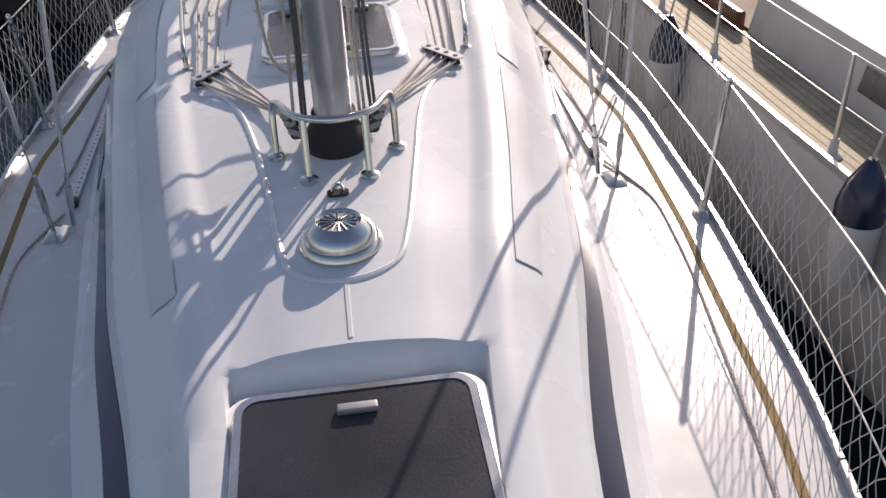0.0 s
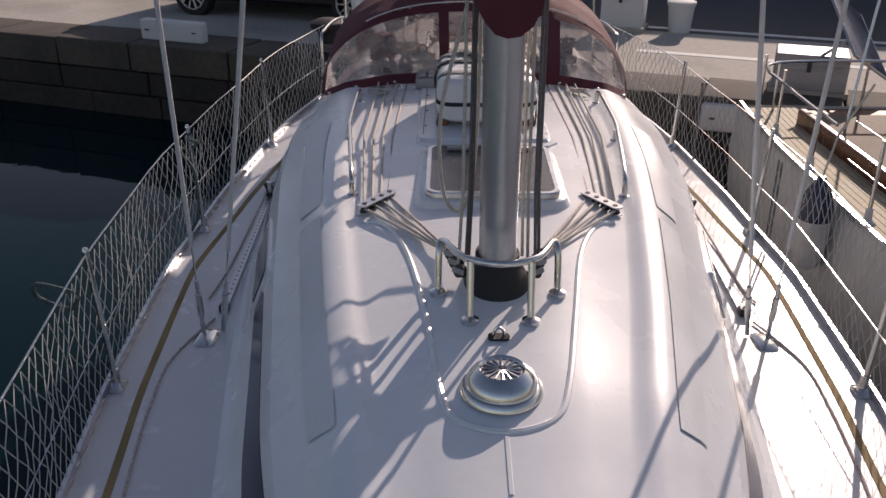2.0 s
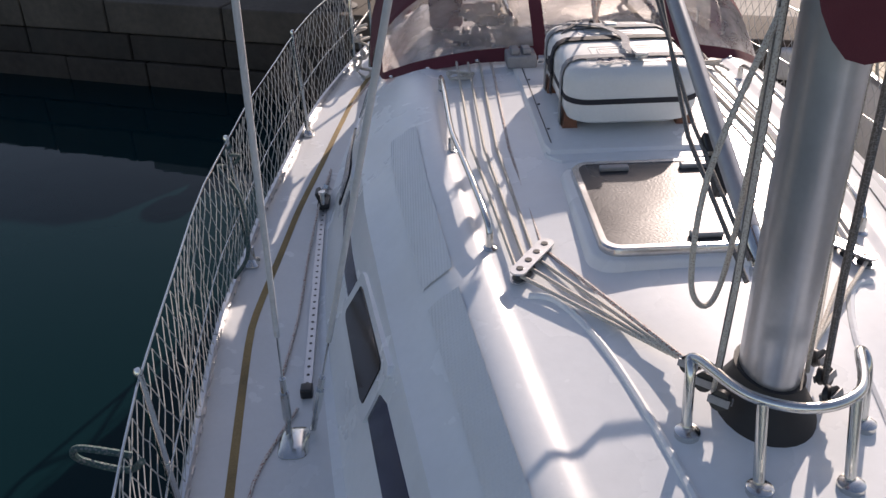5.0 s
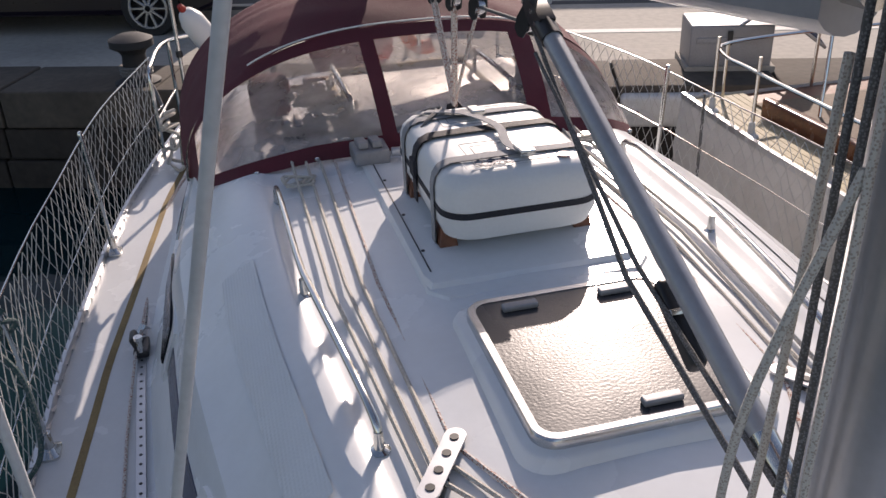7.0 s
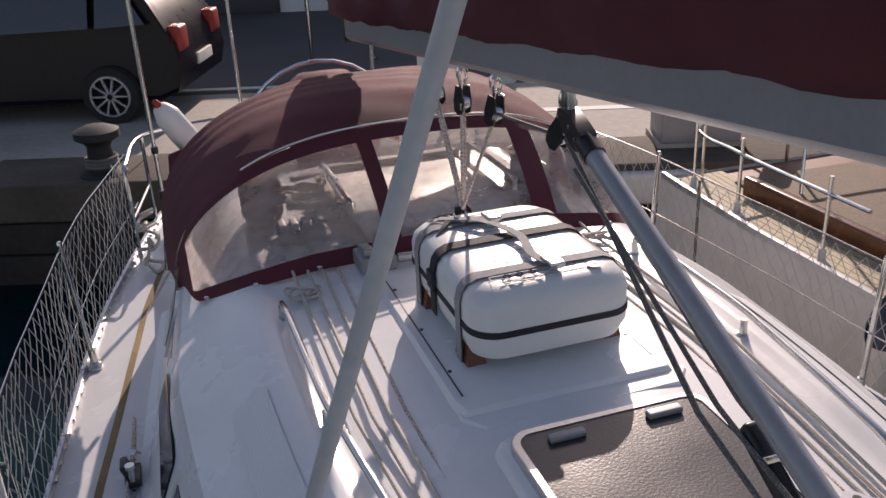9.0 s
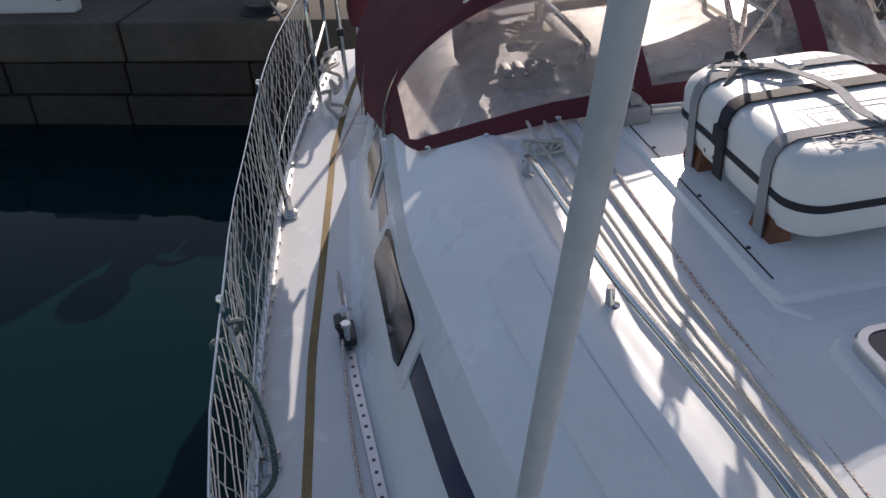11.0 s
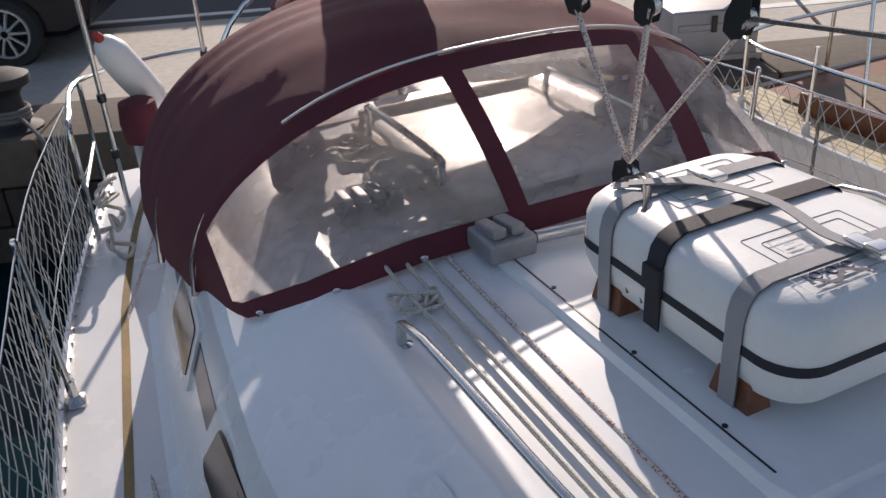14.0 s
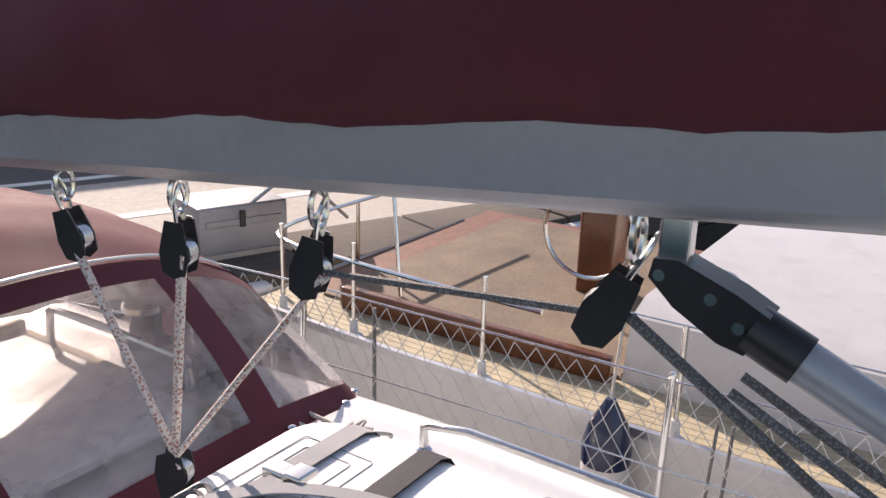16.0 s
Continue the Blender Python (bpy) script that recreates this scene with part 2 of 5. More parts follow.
def tube(bm, pts, r, sides=8, r_end=None):
    """A round bar, wire or rope along pts."""
    pts = [Vector(p) for p in pts]
    rings = []
    side = None
    for i, p in enumerate(pts):
        d = (pts[min(i + 1, len(pts) - 1)] - pts[max(i - 1, 0)]).normalized()
        ref = Vector((0, 0, 1)) if abs(d.z) < 0.9 else Vector((1, 0, 0))
        side = (side - d * side.dot(d)).normalized() if side else d.cross(ref).normalized()
        up = d.cross(side)
        rr = r if r_end is None else r + (r_end - r) * i / (len(pts) - 1)
        rings.append([bm.verts.new(p + rr * (math.cos(a) * side + math.sin(a) * up)) for a in [2 * math.pi * k / sides for k in range(sides)]])
    for a, b in zip(rings, rings[1:]):
        for k in range(sides):
            bm.faces.new((a[k], a[(k + 1) % sides], b[(k + 1) % sides], b[k]))
    bm.faces.new(rings[0][::-1])
    bm.faces.new(rings[-1])
    return bm


def spline(pts, steps=6):
    """Points of a smooth line through pts."""
    pts = [Vector(p) for p in pts]
    out = []
    for i in range(len(pts) - 1):
        p0, p1, p2, p3 = pts[max(i - 1, 0)], pts[i], pts[i + 1], pts[min(i + 2, len(pts) - 1)]
        for k in range(steps):
            t = k / steps
            out.append(0.5 * (2 * p1 + (p2 - p0) * t + (2 * p0 - 5 * p1 + 4 * p2 - p3) * t * t + (3 * p1 - p0 - 3 * p2 + p3) * t ** 3))
    return out + [pts[-1]]


def lathe(bm, profile, cx=0, cy=0, cz=0, sides=24):
    rings = [[bm.verts.new((cx + r * math.cos(2 * math.pi * k / sides), cy + r * math.sin(2 * math.pi * k / sides), cz + z)) for k in range(sides)] for r, z in profile]
    for a, b in zip(rings, rings[1:]):
        for k in range(sides):
            bm.faces.new((a[k], a[(k + 1) % sides], b[(k + 1) % sides], b[k]))
    bm.faces.new(rings[0][::-1])
    bm.faces.new(rings[-1])
    return bm


def grid(bm, rows, close=False):
    """A sheet through rows of points."""
    vs = [[bm.verts.new(p) for p in r] for r in rows]
    for a, b in zip(vs, vs[1:]):
        for k in range(len(a) - (0 if close else 1)):
            bm.faces.new((a[k], a[(k + 1) % len(a)], b[(k + 1) % len(a)], b[k]))
    return vs


def strip(bm, line, width, thick, up=(0, 0, 1)):
    """A flat strap along a line."""
    line, up = [Vector(p) for p in line], Vector(up)
    rows = []
    for i, p in enumerate(line):
        d = (line[min(i + 1, len(line) - 1)] - line[max(i - 1, 0)]).normalized()
        s = d.cross(up).normalized() * width / 2
        u = s.cross(d).normalized() * thick
        rows.append([p - s, p + s, p + s + u, p - s + u])
    vs = grid(bm, rows, True)
    bm.faces.new(vs[0][::-1])
    bm.faces.new(vs[-1])
    return bm


def B():
    return bmesh.new()


def round_rect(w, d, r, n=6):
    """Corners of a rounded rectangle round the origin."""
    out = []
    for cx, cy, a0 in ((w / 2 - r, d / 2 - r, 0), (-w / 2 + r, d / 2 - r, 90), (-w / 2 + r, -d / 2 + r, 180), (w / 2 - r, -d / 2 + r, 270)):
        out += [(cx + r * math.cos(radians(a0 + 90 * k / n)), cy + r * math.sin(radians(a0 + 90 * k / n))) for k in range(n + 1)]
    return out


def stack(bm, layers, m=None):
    """Closed outline layers [(outline, z)] joined from bottom to top, with caps."""
    m = m or Matrix()
    vs = [[bm.verts.new(m @ Vector((x, y, z))) for x, y in o] for o, z in layers]
    for a, b in zip(vs, vs[1:]):
        for k in range(len(a)):
            bm.faces.new((a[k], a[(k + 1) % len(a)], b[(k + 1) % len(a)], b[k]))
    bm.faces.new(vs[0][::-1])
    bm.faces.new(vs[-1])
    return bm


# ---- water, quay and what stands on it ----
WATER_Z, QUAY_Z = -1.05, -0.15
bm = B()
grid(bm, [[(-600, -600, WATER_Z), (600, -600, WATER_Z)], [(-600, 600, WATER_Z), (600, 600, WATER_Z)]])
solo("water", bm, WATER, "dark green calm harbour water", "water", kind="structure")

QUAY = Matrix.Translation((0, 10.3, 0)) @ Matrix.Rotation(radians(-20), 4, "Z")


def on_quay(ob):
    ob.matrix_world = QUAY
    return ob


quay = on_quay(thing("quay", "sunlit concrete quay with a dark stone wall face", "quay", kind="structure"))
bm = B()
box(bm, -70, 0.78, QUAY_Z - 0.5, 70, 3.3, QUAY_Z)
part("pavement", bm, CONC, quay)
bm = B()
box(bm, -70, 3.3, QUAY_Z - 0.5, 70, 60, QUAY_Z - 0.02)
part("road", bm, ASPH, quay, "dark asphalt road along the quay")
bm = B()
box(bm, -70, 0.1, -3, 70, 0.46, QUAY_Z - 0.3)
part("wall", bm, CONCD, quay, "near-black stone quay wall")
rnd = random.Random(4)
x = -14.0
while x < 14:
    w = rnd.uniform(1.0, 1.5)
    bm = B()
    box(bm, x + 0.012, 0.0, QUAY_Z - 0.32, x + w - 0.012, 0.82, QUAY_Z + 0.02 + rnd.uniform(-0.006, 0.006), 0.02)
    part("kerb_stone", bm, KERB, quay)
    x += w
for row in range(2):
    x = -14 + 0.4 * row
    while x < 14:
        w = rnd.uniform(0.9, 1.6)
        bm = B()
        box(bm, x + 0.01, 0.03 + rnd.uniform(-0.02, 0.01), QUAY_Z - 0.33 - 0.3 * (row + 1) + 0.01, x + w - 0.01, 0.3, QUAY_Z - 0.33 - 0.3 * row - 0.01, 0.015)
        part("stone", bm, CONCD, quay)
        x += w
bm = B()
box(bm, -40, 3.6, QUAY_Z - 0.02, 40, 3.72, QUAY_Z - 0.012)
part("road_line", bm, LINEW, quay, "worn white painted road line")
bm = B()
box(bm, 1.5, 1.9, QUAY_Z, 40, 2.05, QUAY_Z + 0.005)
part("pale_slab", bm, LINEW, quay, "pale painted line on the quay")

shed = on_quay(thing("warehouse_wall", "white harbour warehouse with dark roller doors", "building", kind="structure"))
bm = B()
box(bm, -45, 10.5, QUAY_Z - 0.1, 45, 10.8, 3.2)
part("wall", bm, PAINTW, shed)
for i, x0 in enumerate((-13.9, -10.6, -7.3, -4.0, -0.7, 2.6, 5.9, 9.2, 12.5)):
    d = new("door")
    d.parent = shed
    bm = B()
    box(bm, x0, 10.46, QUAY_Z - 0.02, x0 + 1.75, 10.52, 2.35)
    part("door_leaf", bm, DOORD, d)
    for k in range(7):
        bm = B()
        box(bm, x0 + 0.04, 10.435, QUAY_Z + 0.35 * k, x0 + 1.71, 10.462, QUAY_Z + 0.35 * k + 0.33, 0.008)
        part("slat", bm, DOORD, d)
    bm = B()
    box(bm, x0 + 1.5, 10.4, 0.85, x0 + 1.56, 10.44, 1.0, 0.005)
    part("handle", bm, STEEL, d)


def bollard(x, y):
    t = thing("bollard", "dark iron mooring bollard on the quay edge", "bollard")
    t.matrix_world = QUAY @ Matrix.Translation((x, y, QUAY_Z))
    bm = B()
    lathe(bm, [(0.2, 0), (0.2, 0.03), (0.12, 0.06), (0.1, 0.26), (0.12, 0.3), (0.19, 0.34), (0.19, 0.4), (0.1, 0.44)], sides=20)
    part("post", bm, RUBBER, t)
    bm = B()
    for k in range(3):
        tube(bm, [(0.13 * math.cos(a), 0.13 * math.sin(a), 0.1 + 0.03 * k) for a in [i * math.pi / 8 for i in range(17)]], 0.016, 6)
    tube(bm, spline([(0.1, -0.1, 0.12), (0.3, -0.35, 0.02), (0.5, -0.6, -0.3), (0.65, -0.75, -0.75)]), 0.016, 6)
    part("mooring_rope", bm, ROPEB, t)
    return t


bollard(-1.75, 0.28)
for x, y, z in ((-3.9, 0.36, 0.14), (2.9, -0.05, -0.16), (6.4, -0.05, -0.16)):
    t = thing("quay_fender", "white rubber fender block at the quay edge", "quay fender", "quay fenders")
    t.matrix_world = QUAY @ Matrix.Translation((x, y, QUAY_Z + z))
    bm = B()
    box(bm, -0.45, -0.08, -0.13, 0.45, 0.06, 0.13, 0.04)
    part("pad", bm, PAINTW, t)
    for k in (-1, 1):
        bm = B()
        lathe(bm, [(0.03, 0), (0.03, 0.012)], k * 0.34, -0.09, 0, 10)
        part("bolt", bm, BLACK, t)


def chain_post(x, y, label):
    t = thing("chain_post", label, "post", "quay chain posts")
    t.matrix_world = QUAY @ Matrix.Translation((x, y, QUAY_Z))
    bm = B()
    tube(bm, [(0, 0, 0), (0, 0, 1.0)], 0.03, 10)
    part("tube", bm, STEEL, t)
    bm = B()
    lathe(bm, [(0.07, 0), (0.07, 0.015), (0.035, 0.02)])
    part("foot", bm, STEEL, t)
    return t


chain_post(-0.75, 5.2, "slim steel chain post by the road")
chain_post(0.1, 5.2, "slim steel chain post by the road")
bm = B()
tube(bm, [tuple(QUAY @ Vector((-0.75 + 0.85 * k / 8, 5.2, QUAY_Z + 0.95 - 0.16 * (1 - (k / 4 - 1) ** 2)))) for k in range(9)], 0.016, 6)
solo("chain", bm, STEEL, "slack chain hung between two posts", "chain")


def car(x, y):
    """A dark hatchback, parked along the quay; x is its rear axle, its nose points to -x."""
    t = thing("car", "dark hatchback parked beside the quay road", "car")
    t.matrix_world = QUAY @ Matrix.Translation((x, y, QUAY_Z - 0.02))
    body = [(0.72, 0.32), (0.78, 0.55), (0.74, 0.82), (0.66, 0.98), (0.42, 1.38), (0.15, 1.49), (-0.8, 1.52), (-1.4, 1.42), (-2.2, 1.02), (-3.05, 0.86), (-3.28, 0.6), (-3.25, 0.3), (-2.95, 0.24), (0.5, 0.24)]
    bm = B()
    rows = []
    for yy, inset in ((-0.80, 0.10), (-0.86, 0.03), (-0.86, 0.0), (0.86, 0.0), (0.86, 0.03), (0.80, 0.10)):
        rows.append([(px * (1 - inset * 0.2), yy * (1 - max(0, pz - 0.9) * 0.28), pz - inset * (0.6 if pz > 0.9 else -0.4)) for px, pz in body])
    vs = grid(bm, rows, True)
    bm.faces.new(vs[0])
    bm.faces.new(vs[-1][::-1])
    part("body", bm, CARP, t)
    for yy in (-1, 1):
        bm = B()
        s = [(-0.02, 1.33), (0.3, 1.30), (0.47, 1.02), (-0.05, 1.0)]
        s2 = [(-0.12, 1.0), (-0.1, 1.36), (-1.0, 1.38), (-1.05, 0.98)]
        s3 = [(-1.13, 0.98), (-1.08, 1.38), (-1.4, 1.33), (-2.05, 0.98)]
        for k, o in enumerate((s, s2, s3)):
            bm = B()
            f = [bm.verts.new((px, yy * (0.875 - max(0, pz - 0.9) * 0.26), pz)) for px, pz in o]
            g = [bm.verts.new((px, yy * (0.85 - max(0, pz - 0.9) * 0.26), pz)) for px, pz in o]
            bm.faces.new(f)
            bm.faces.new(g[::-1])
            for i in range(4):
                bm.faces.new((f[i], g[i], g[(i + 1) % 4], f[(i + 1) % 4]))
            part("side_window", bm, CARGLASS, t)
        bm = B()
        box(bm, 0.62, yy * 0.62 - 0.14, 0.72, 0.79, yy * 0.62 + 0.14, 0.98, 0.04)
        part("tail_light", bm, RED, t, "red tail light")
        bm = B()
        box(bm, -3.2, yy * 0.62 - 0.16, 0.6, -2.95, yy * 0.62 + 0.16, 0.8, 0.04)
        part("headlight", bm, STEEL, t)
        for ax in (0.0, -2.5):
            wl = new("wheel")
            wl.parent = t
            wl.matrix_local = Matrix.Translation((ax, yy * 0.80, 0.31)) @ Matrix.Rotation(radians(90 * -yy), 4, "X")
            bm = B()
            lathe(bm, [(0.2, -0.1), (0.29, -0.1), (0.31, -0.06), (0.31, 0.06), (0.29, 0.1), (0.215, 0.1), (0.21, 0.03)], sides=28)
            part("tyre", bm, TYRE, wl)
            for k in range(10):
                bm = B()
                a = 2 * math.pi * k / 10
                tube(bm, [(0.03 * math.cos(a), 0.03 * math.sin(a), 0.095), (0.2 * math.cos(a), 0.2 * math.sin(a), 0.1)], 0.017, 6)
                part("spoke", bm, RIM, wl)
            bm = B()
            tube(bm, [(0.205 * math.cos(i * math.pi / 14), 0.205 * math.sin(i * math.pi / 14), 0.1) for i in range(29)], 0.016, 6)
            part("rim", bm, RIM, wl)
    bm = B()
    box(bm, 0.74, -0.26, 0.5, 0.80, 0.26, 0.62, 0.01)
    part("plate", bm, LINEW, t)
    return t


car(-2.33, 2.96)


def service_box(x, y, w, d, h, mat, label):
    t = thing("service_pillar", label, "service pillar")
    t.matrix_world = QUAY @ Matrix.Translation((x, y, QUAY_Z))
    bm = B()
    box(bm, -w / 2, -d / 2, 0.05, w / 2, d / 2, h, 0.02)
    part("cabinet", bm, mat, t)
    bm = B()
    box(bm, -w / 2 - 0.03, -d / 2 - 0.03, 0, w / 2 + 0.03, d / 2 + 0.03, 0.06)
    part("plinth", bm, CONC, t)
    bm = B()
    box(bm, -w / 2 + 0.05, -d / 2 - 0.012, 0.25, w / 2 - 0.05, -d / 2 + 0.004, h - 0.1, 0.006)
    part("door", bm, mat, t)
    bm = B()
    box(bm, -0.04, -d / 2 - 0.03, h * 0.6, 0.0, -d / 2 - 0.01, h * 0.6 + 0.12, 0.005)
    part("handle", bm, BLACK, t)
    return t


service_box(1.1, 3.3, 0.55, 0.4, 0.62, PAINTW, "white electricity cabinet on the quay")
tub = thing("white_tub", "white plastic bucket standing on the quay", "bucket")
tub.matrix_world = QUAY @ Matrix.Translation((1.83, 3.4, QUAY_Z))
bm = B()
lathe(bm, [(0.14, 0), (0.17, 0.33), (0.185, 0.34), (0.185, 0.37), (0.16, 0.37)])
part("pail", bm, PAINTW, tub)
bm = B()
lathe(bm, [(0.19, 0.36), (0.19, 0.385), (0.17, 0.395)])
part("lid", bm, PAINTW, tub)
service_box(3.39, 0.68, 0.68, 0.5, 0.40, GREYB, "grey dented metal box by the quay edge")
for k in range(2):
    tpole = thing("gangway_frame", "bent steel gangway rail at the quay edge", "railing", "gangway rails")
    tpole.matrix_world = QUAY @ Matrix.Translation((0.55 + 6.1 * k, 1.1, QUAY_Z))
    bm = B()
    tube(bm, spline([(0, 0, 0), (0, 0, 0.9), (0.04, 0, 0.97), (0.5, 0, 0.93), (0.54, 0, 0.86), (0.6, 0, 0)], 5), 0.02, 8)
    part("rail", bm, STEEL, tpole)

# ---- the yacht: hull, deck and coachroof ----
def smooth_curve(ys, vs):
    fine = np.linspace(-1.2, 9.6, 433)
    v = np.interp(fine, ys, vs)
    k = np.hanning(21)
    v = np.convolve(np.pad(v, 10, mode="edge"), k / k.sum(), mode="valid")
    return lambda y: float(np.interp(y, fine, v))


HW = smooth_curve([-1.1, 0, 1, 2, 3, 4.1, 5.3, 6.3, 7.3, 7.8, 8.5, 9.3], [0.1, 0.50, 0.90, 1.19, 1.42, 1.58, 1.66, 1.62, 1.51, 1.44, 1.29, 1.08])
ZD = smooth_curve([-1.1, 0, 2, 4, 6, 7.3, 9], [0.22, 0.15, 0.05, 0.0, 0.0, 0.05, 0.07])
XR = smooth_curve([0, 2, 2.8, 3.3, 3.85, 4.5, 5.2, 5.6, 6.3, 7.8], [0.12, 0.26, 0.335, 0.41, 0.51, 0.605, 0.68, 0.705, 0.715, 0.66])
XS = smooth_curve([0, 2, 2.9, 3.4, 4.35, 5.3, 6.1, 6.8, 7.8], [0.2, 0.48, 0.64, 0.76, 0.915, 1.05, 1.10, 1.045, 0.94])
ZS = smooth_curve([0, 2, 3, 4.35, 5.3, 7.8], [0.17, 0.26, 0.36, 0.45, 0.51, 0.53])
RIDGE = smooth_curve([2.9, 3.3, 4.2, 5, 6.2, 6.45, 7.8], [0.004, 0.010, 0.014, 0.016, 0.016, 0.008, 0.008])


def ZC(y):
    base = np.interp(y, [-1, 0, 1.5, 2.3, 2.80, 2.87, 3.3, 3.7, 4.2, 4.6, 5, 5.5, 7.8], [0.22, 0.18, 0.33, 0.42, 0.455, 0.555, 0.60, 0.63, 0.675, 0.705, 0.725, 0.735, 0.745])
    return float(base)


def ZR(y):
    """Height of the roof's raised edge, which runs on past the front step."""
    return float(np.interp(y, [-1, 0, 1.2, 2.0, 2.87], [0.22, 0.18, 0.33, 0.47, 0.555])) if y < 2.87 else ZC(y)


def roof_z(x, y):
    """The inner roof's height."""
    return ZC(y) - 0.045 * min(1, abs(x) / max(XR(y), 0.1)) ** 2


def side_x(z, y):
    """The coachroof side's half breadth at height z."""
    return XS(y) + 0.14 * (ZS(y) - 0.03 - z) / max(0.05, ZS(y) - 0.10 - ZD(y))


yacht = thing("yacht", "white fibreglass sailing yacht moored stern-to at the quay", "sailing yacht")


def roof_section(y, sgn=1):
    xr, xs, zs, zd = XR(y), XS(y), ZS(y), ZD(y)
    zi, ze = ZC(y) - 0.045, ZR(y) - 0.045
    h = RIDGE(y)
    return [(xr - 0.05, zi + 0.004), (xr - 0.02, zi + 0.006), (xr, ze + h), (xr + 0.03, ze + h + 0.004), (xr + 0.09, ze + h - 0.008),
            ((xr + xs) / 2, (ze + h + zs) / 2 + 0.035), (xs - 0.09, zs + 0.055), (xs - 0.03, zs + 0.02), (xs, zs - 0.03), (xs + 0.14, zd + 0.07), (xs + 0.165, zd + 0.025), (xs + 0.21, zd + 0.006)]


ys_all = sorted(set([round(0.1 * k, 2) for k in range(2, 78)] + [2.79, 2.81, 2.835, 2.86, 2.88]))
bm = B()
rows = []
for y in ys_all:
    half = roof_section(y)
    inner = [(XR(y) * f, roof_z(XR(y) * f, y)) for f in (0.0, 0.3, 0.6)]
    sec = inner + half
    rows.append([(-a, y, b) for a, b in sec[::-1]] + [(a, y, b) for a, b in sec[1:]])
vs = grid(bm, rows)
bm.faces.new(vs[-1])
part("coachroof", bm, GEL, yacht, "white gelcoat coachroof with raised edges", 28)
bm = B()
rows = []
for y in np.arange(-1.0, 9.31, 0.1):
    h, zd = HW(y), ZD(y)
    inn = XS(y) + 0.19 if 0.25 < y < 7.7 else (0.0 if y <= 0.25 else 0.62)
    inn = min(inn, h - 0.05)
    rows.append([(inn, y, zd + 0.003), ((inn + h) / 2, y, zd + 0.006), (h - 0.02, y, zd)])
for s in (-1, 1):
    grid(bm, [[(s * a, b, c) for a, b, c in r] for r in rows])
part("side_deck", bm, GEL, yacht, "white side deck with moulded non-slip", 30)
bm = B()
rows = []
for y in np.arange(-1.0, 9.31, 0.1):
    h, zd = HW(y), ZD(y)
    sec = [(h, zd + 0.01), (h + 0.025, zd - 0.03), (h + 0.04, zd - 0.3), (h * 0.98, zd - 0.75), (h * 0.86, -1.25)]
    rows.append([(-a, y, b) for a, b in sec[::-1]] + [(a, y, b) for a, b in sec])
    # the two sides only: the middle gap lies under the deck
vs = grid(bm, rows)
bm.faces.new(vs[-1])
part("hull", bm, HULLW, yacht)
bm = B()
box(bm, -0.95, 7.72, -0.05, 0.95, 9.25, -0.02)
for s in (-1, 1):
    box(bm, s * 0.6 if s > 0 else -0.95, 7.7, -0.03, 0.95 if s > 0 else -0.6, 9.1, 0.32, 0.03)
part("cockpit", bm, GEL, yacht, "white cockpit seats and coamings")
# moulded non-slip panels
def on_section(f, y, lift=0.006):
    """A point of the coachroof's outer panel: f from its crest (0) to its shoulder (1)."""
    sec = roof_section(y)[4:7]
    a, b, c = (Vector(q) for q in sec)
    q = a.lerp(b, f * 2) if f < 0.5 else b.lerp(c, f * 2 - 1)
    return q.x, q.y + lift


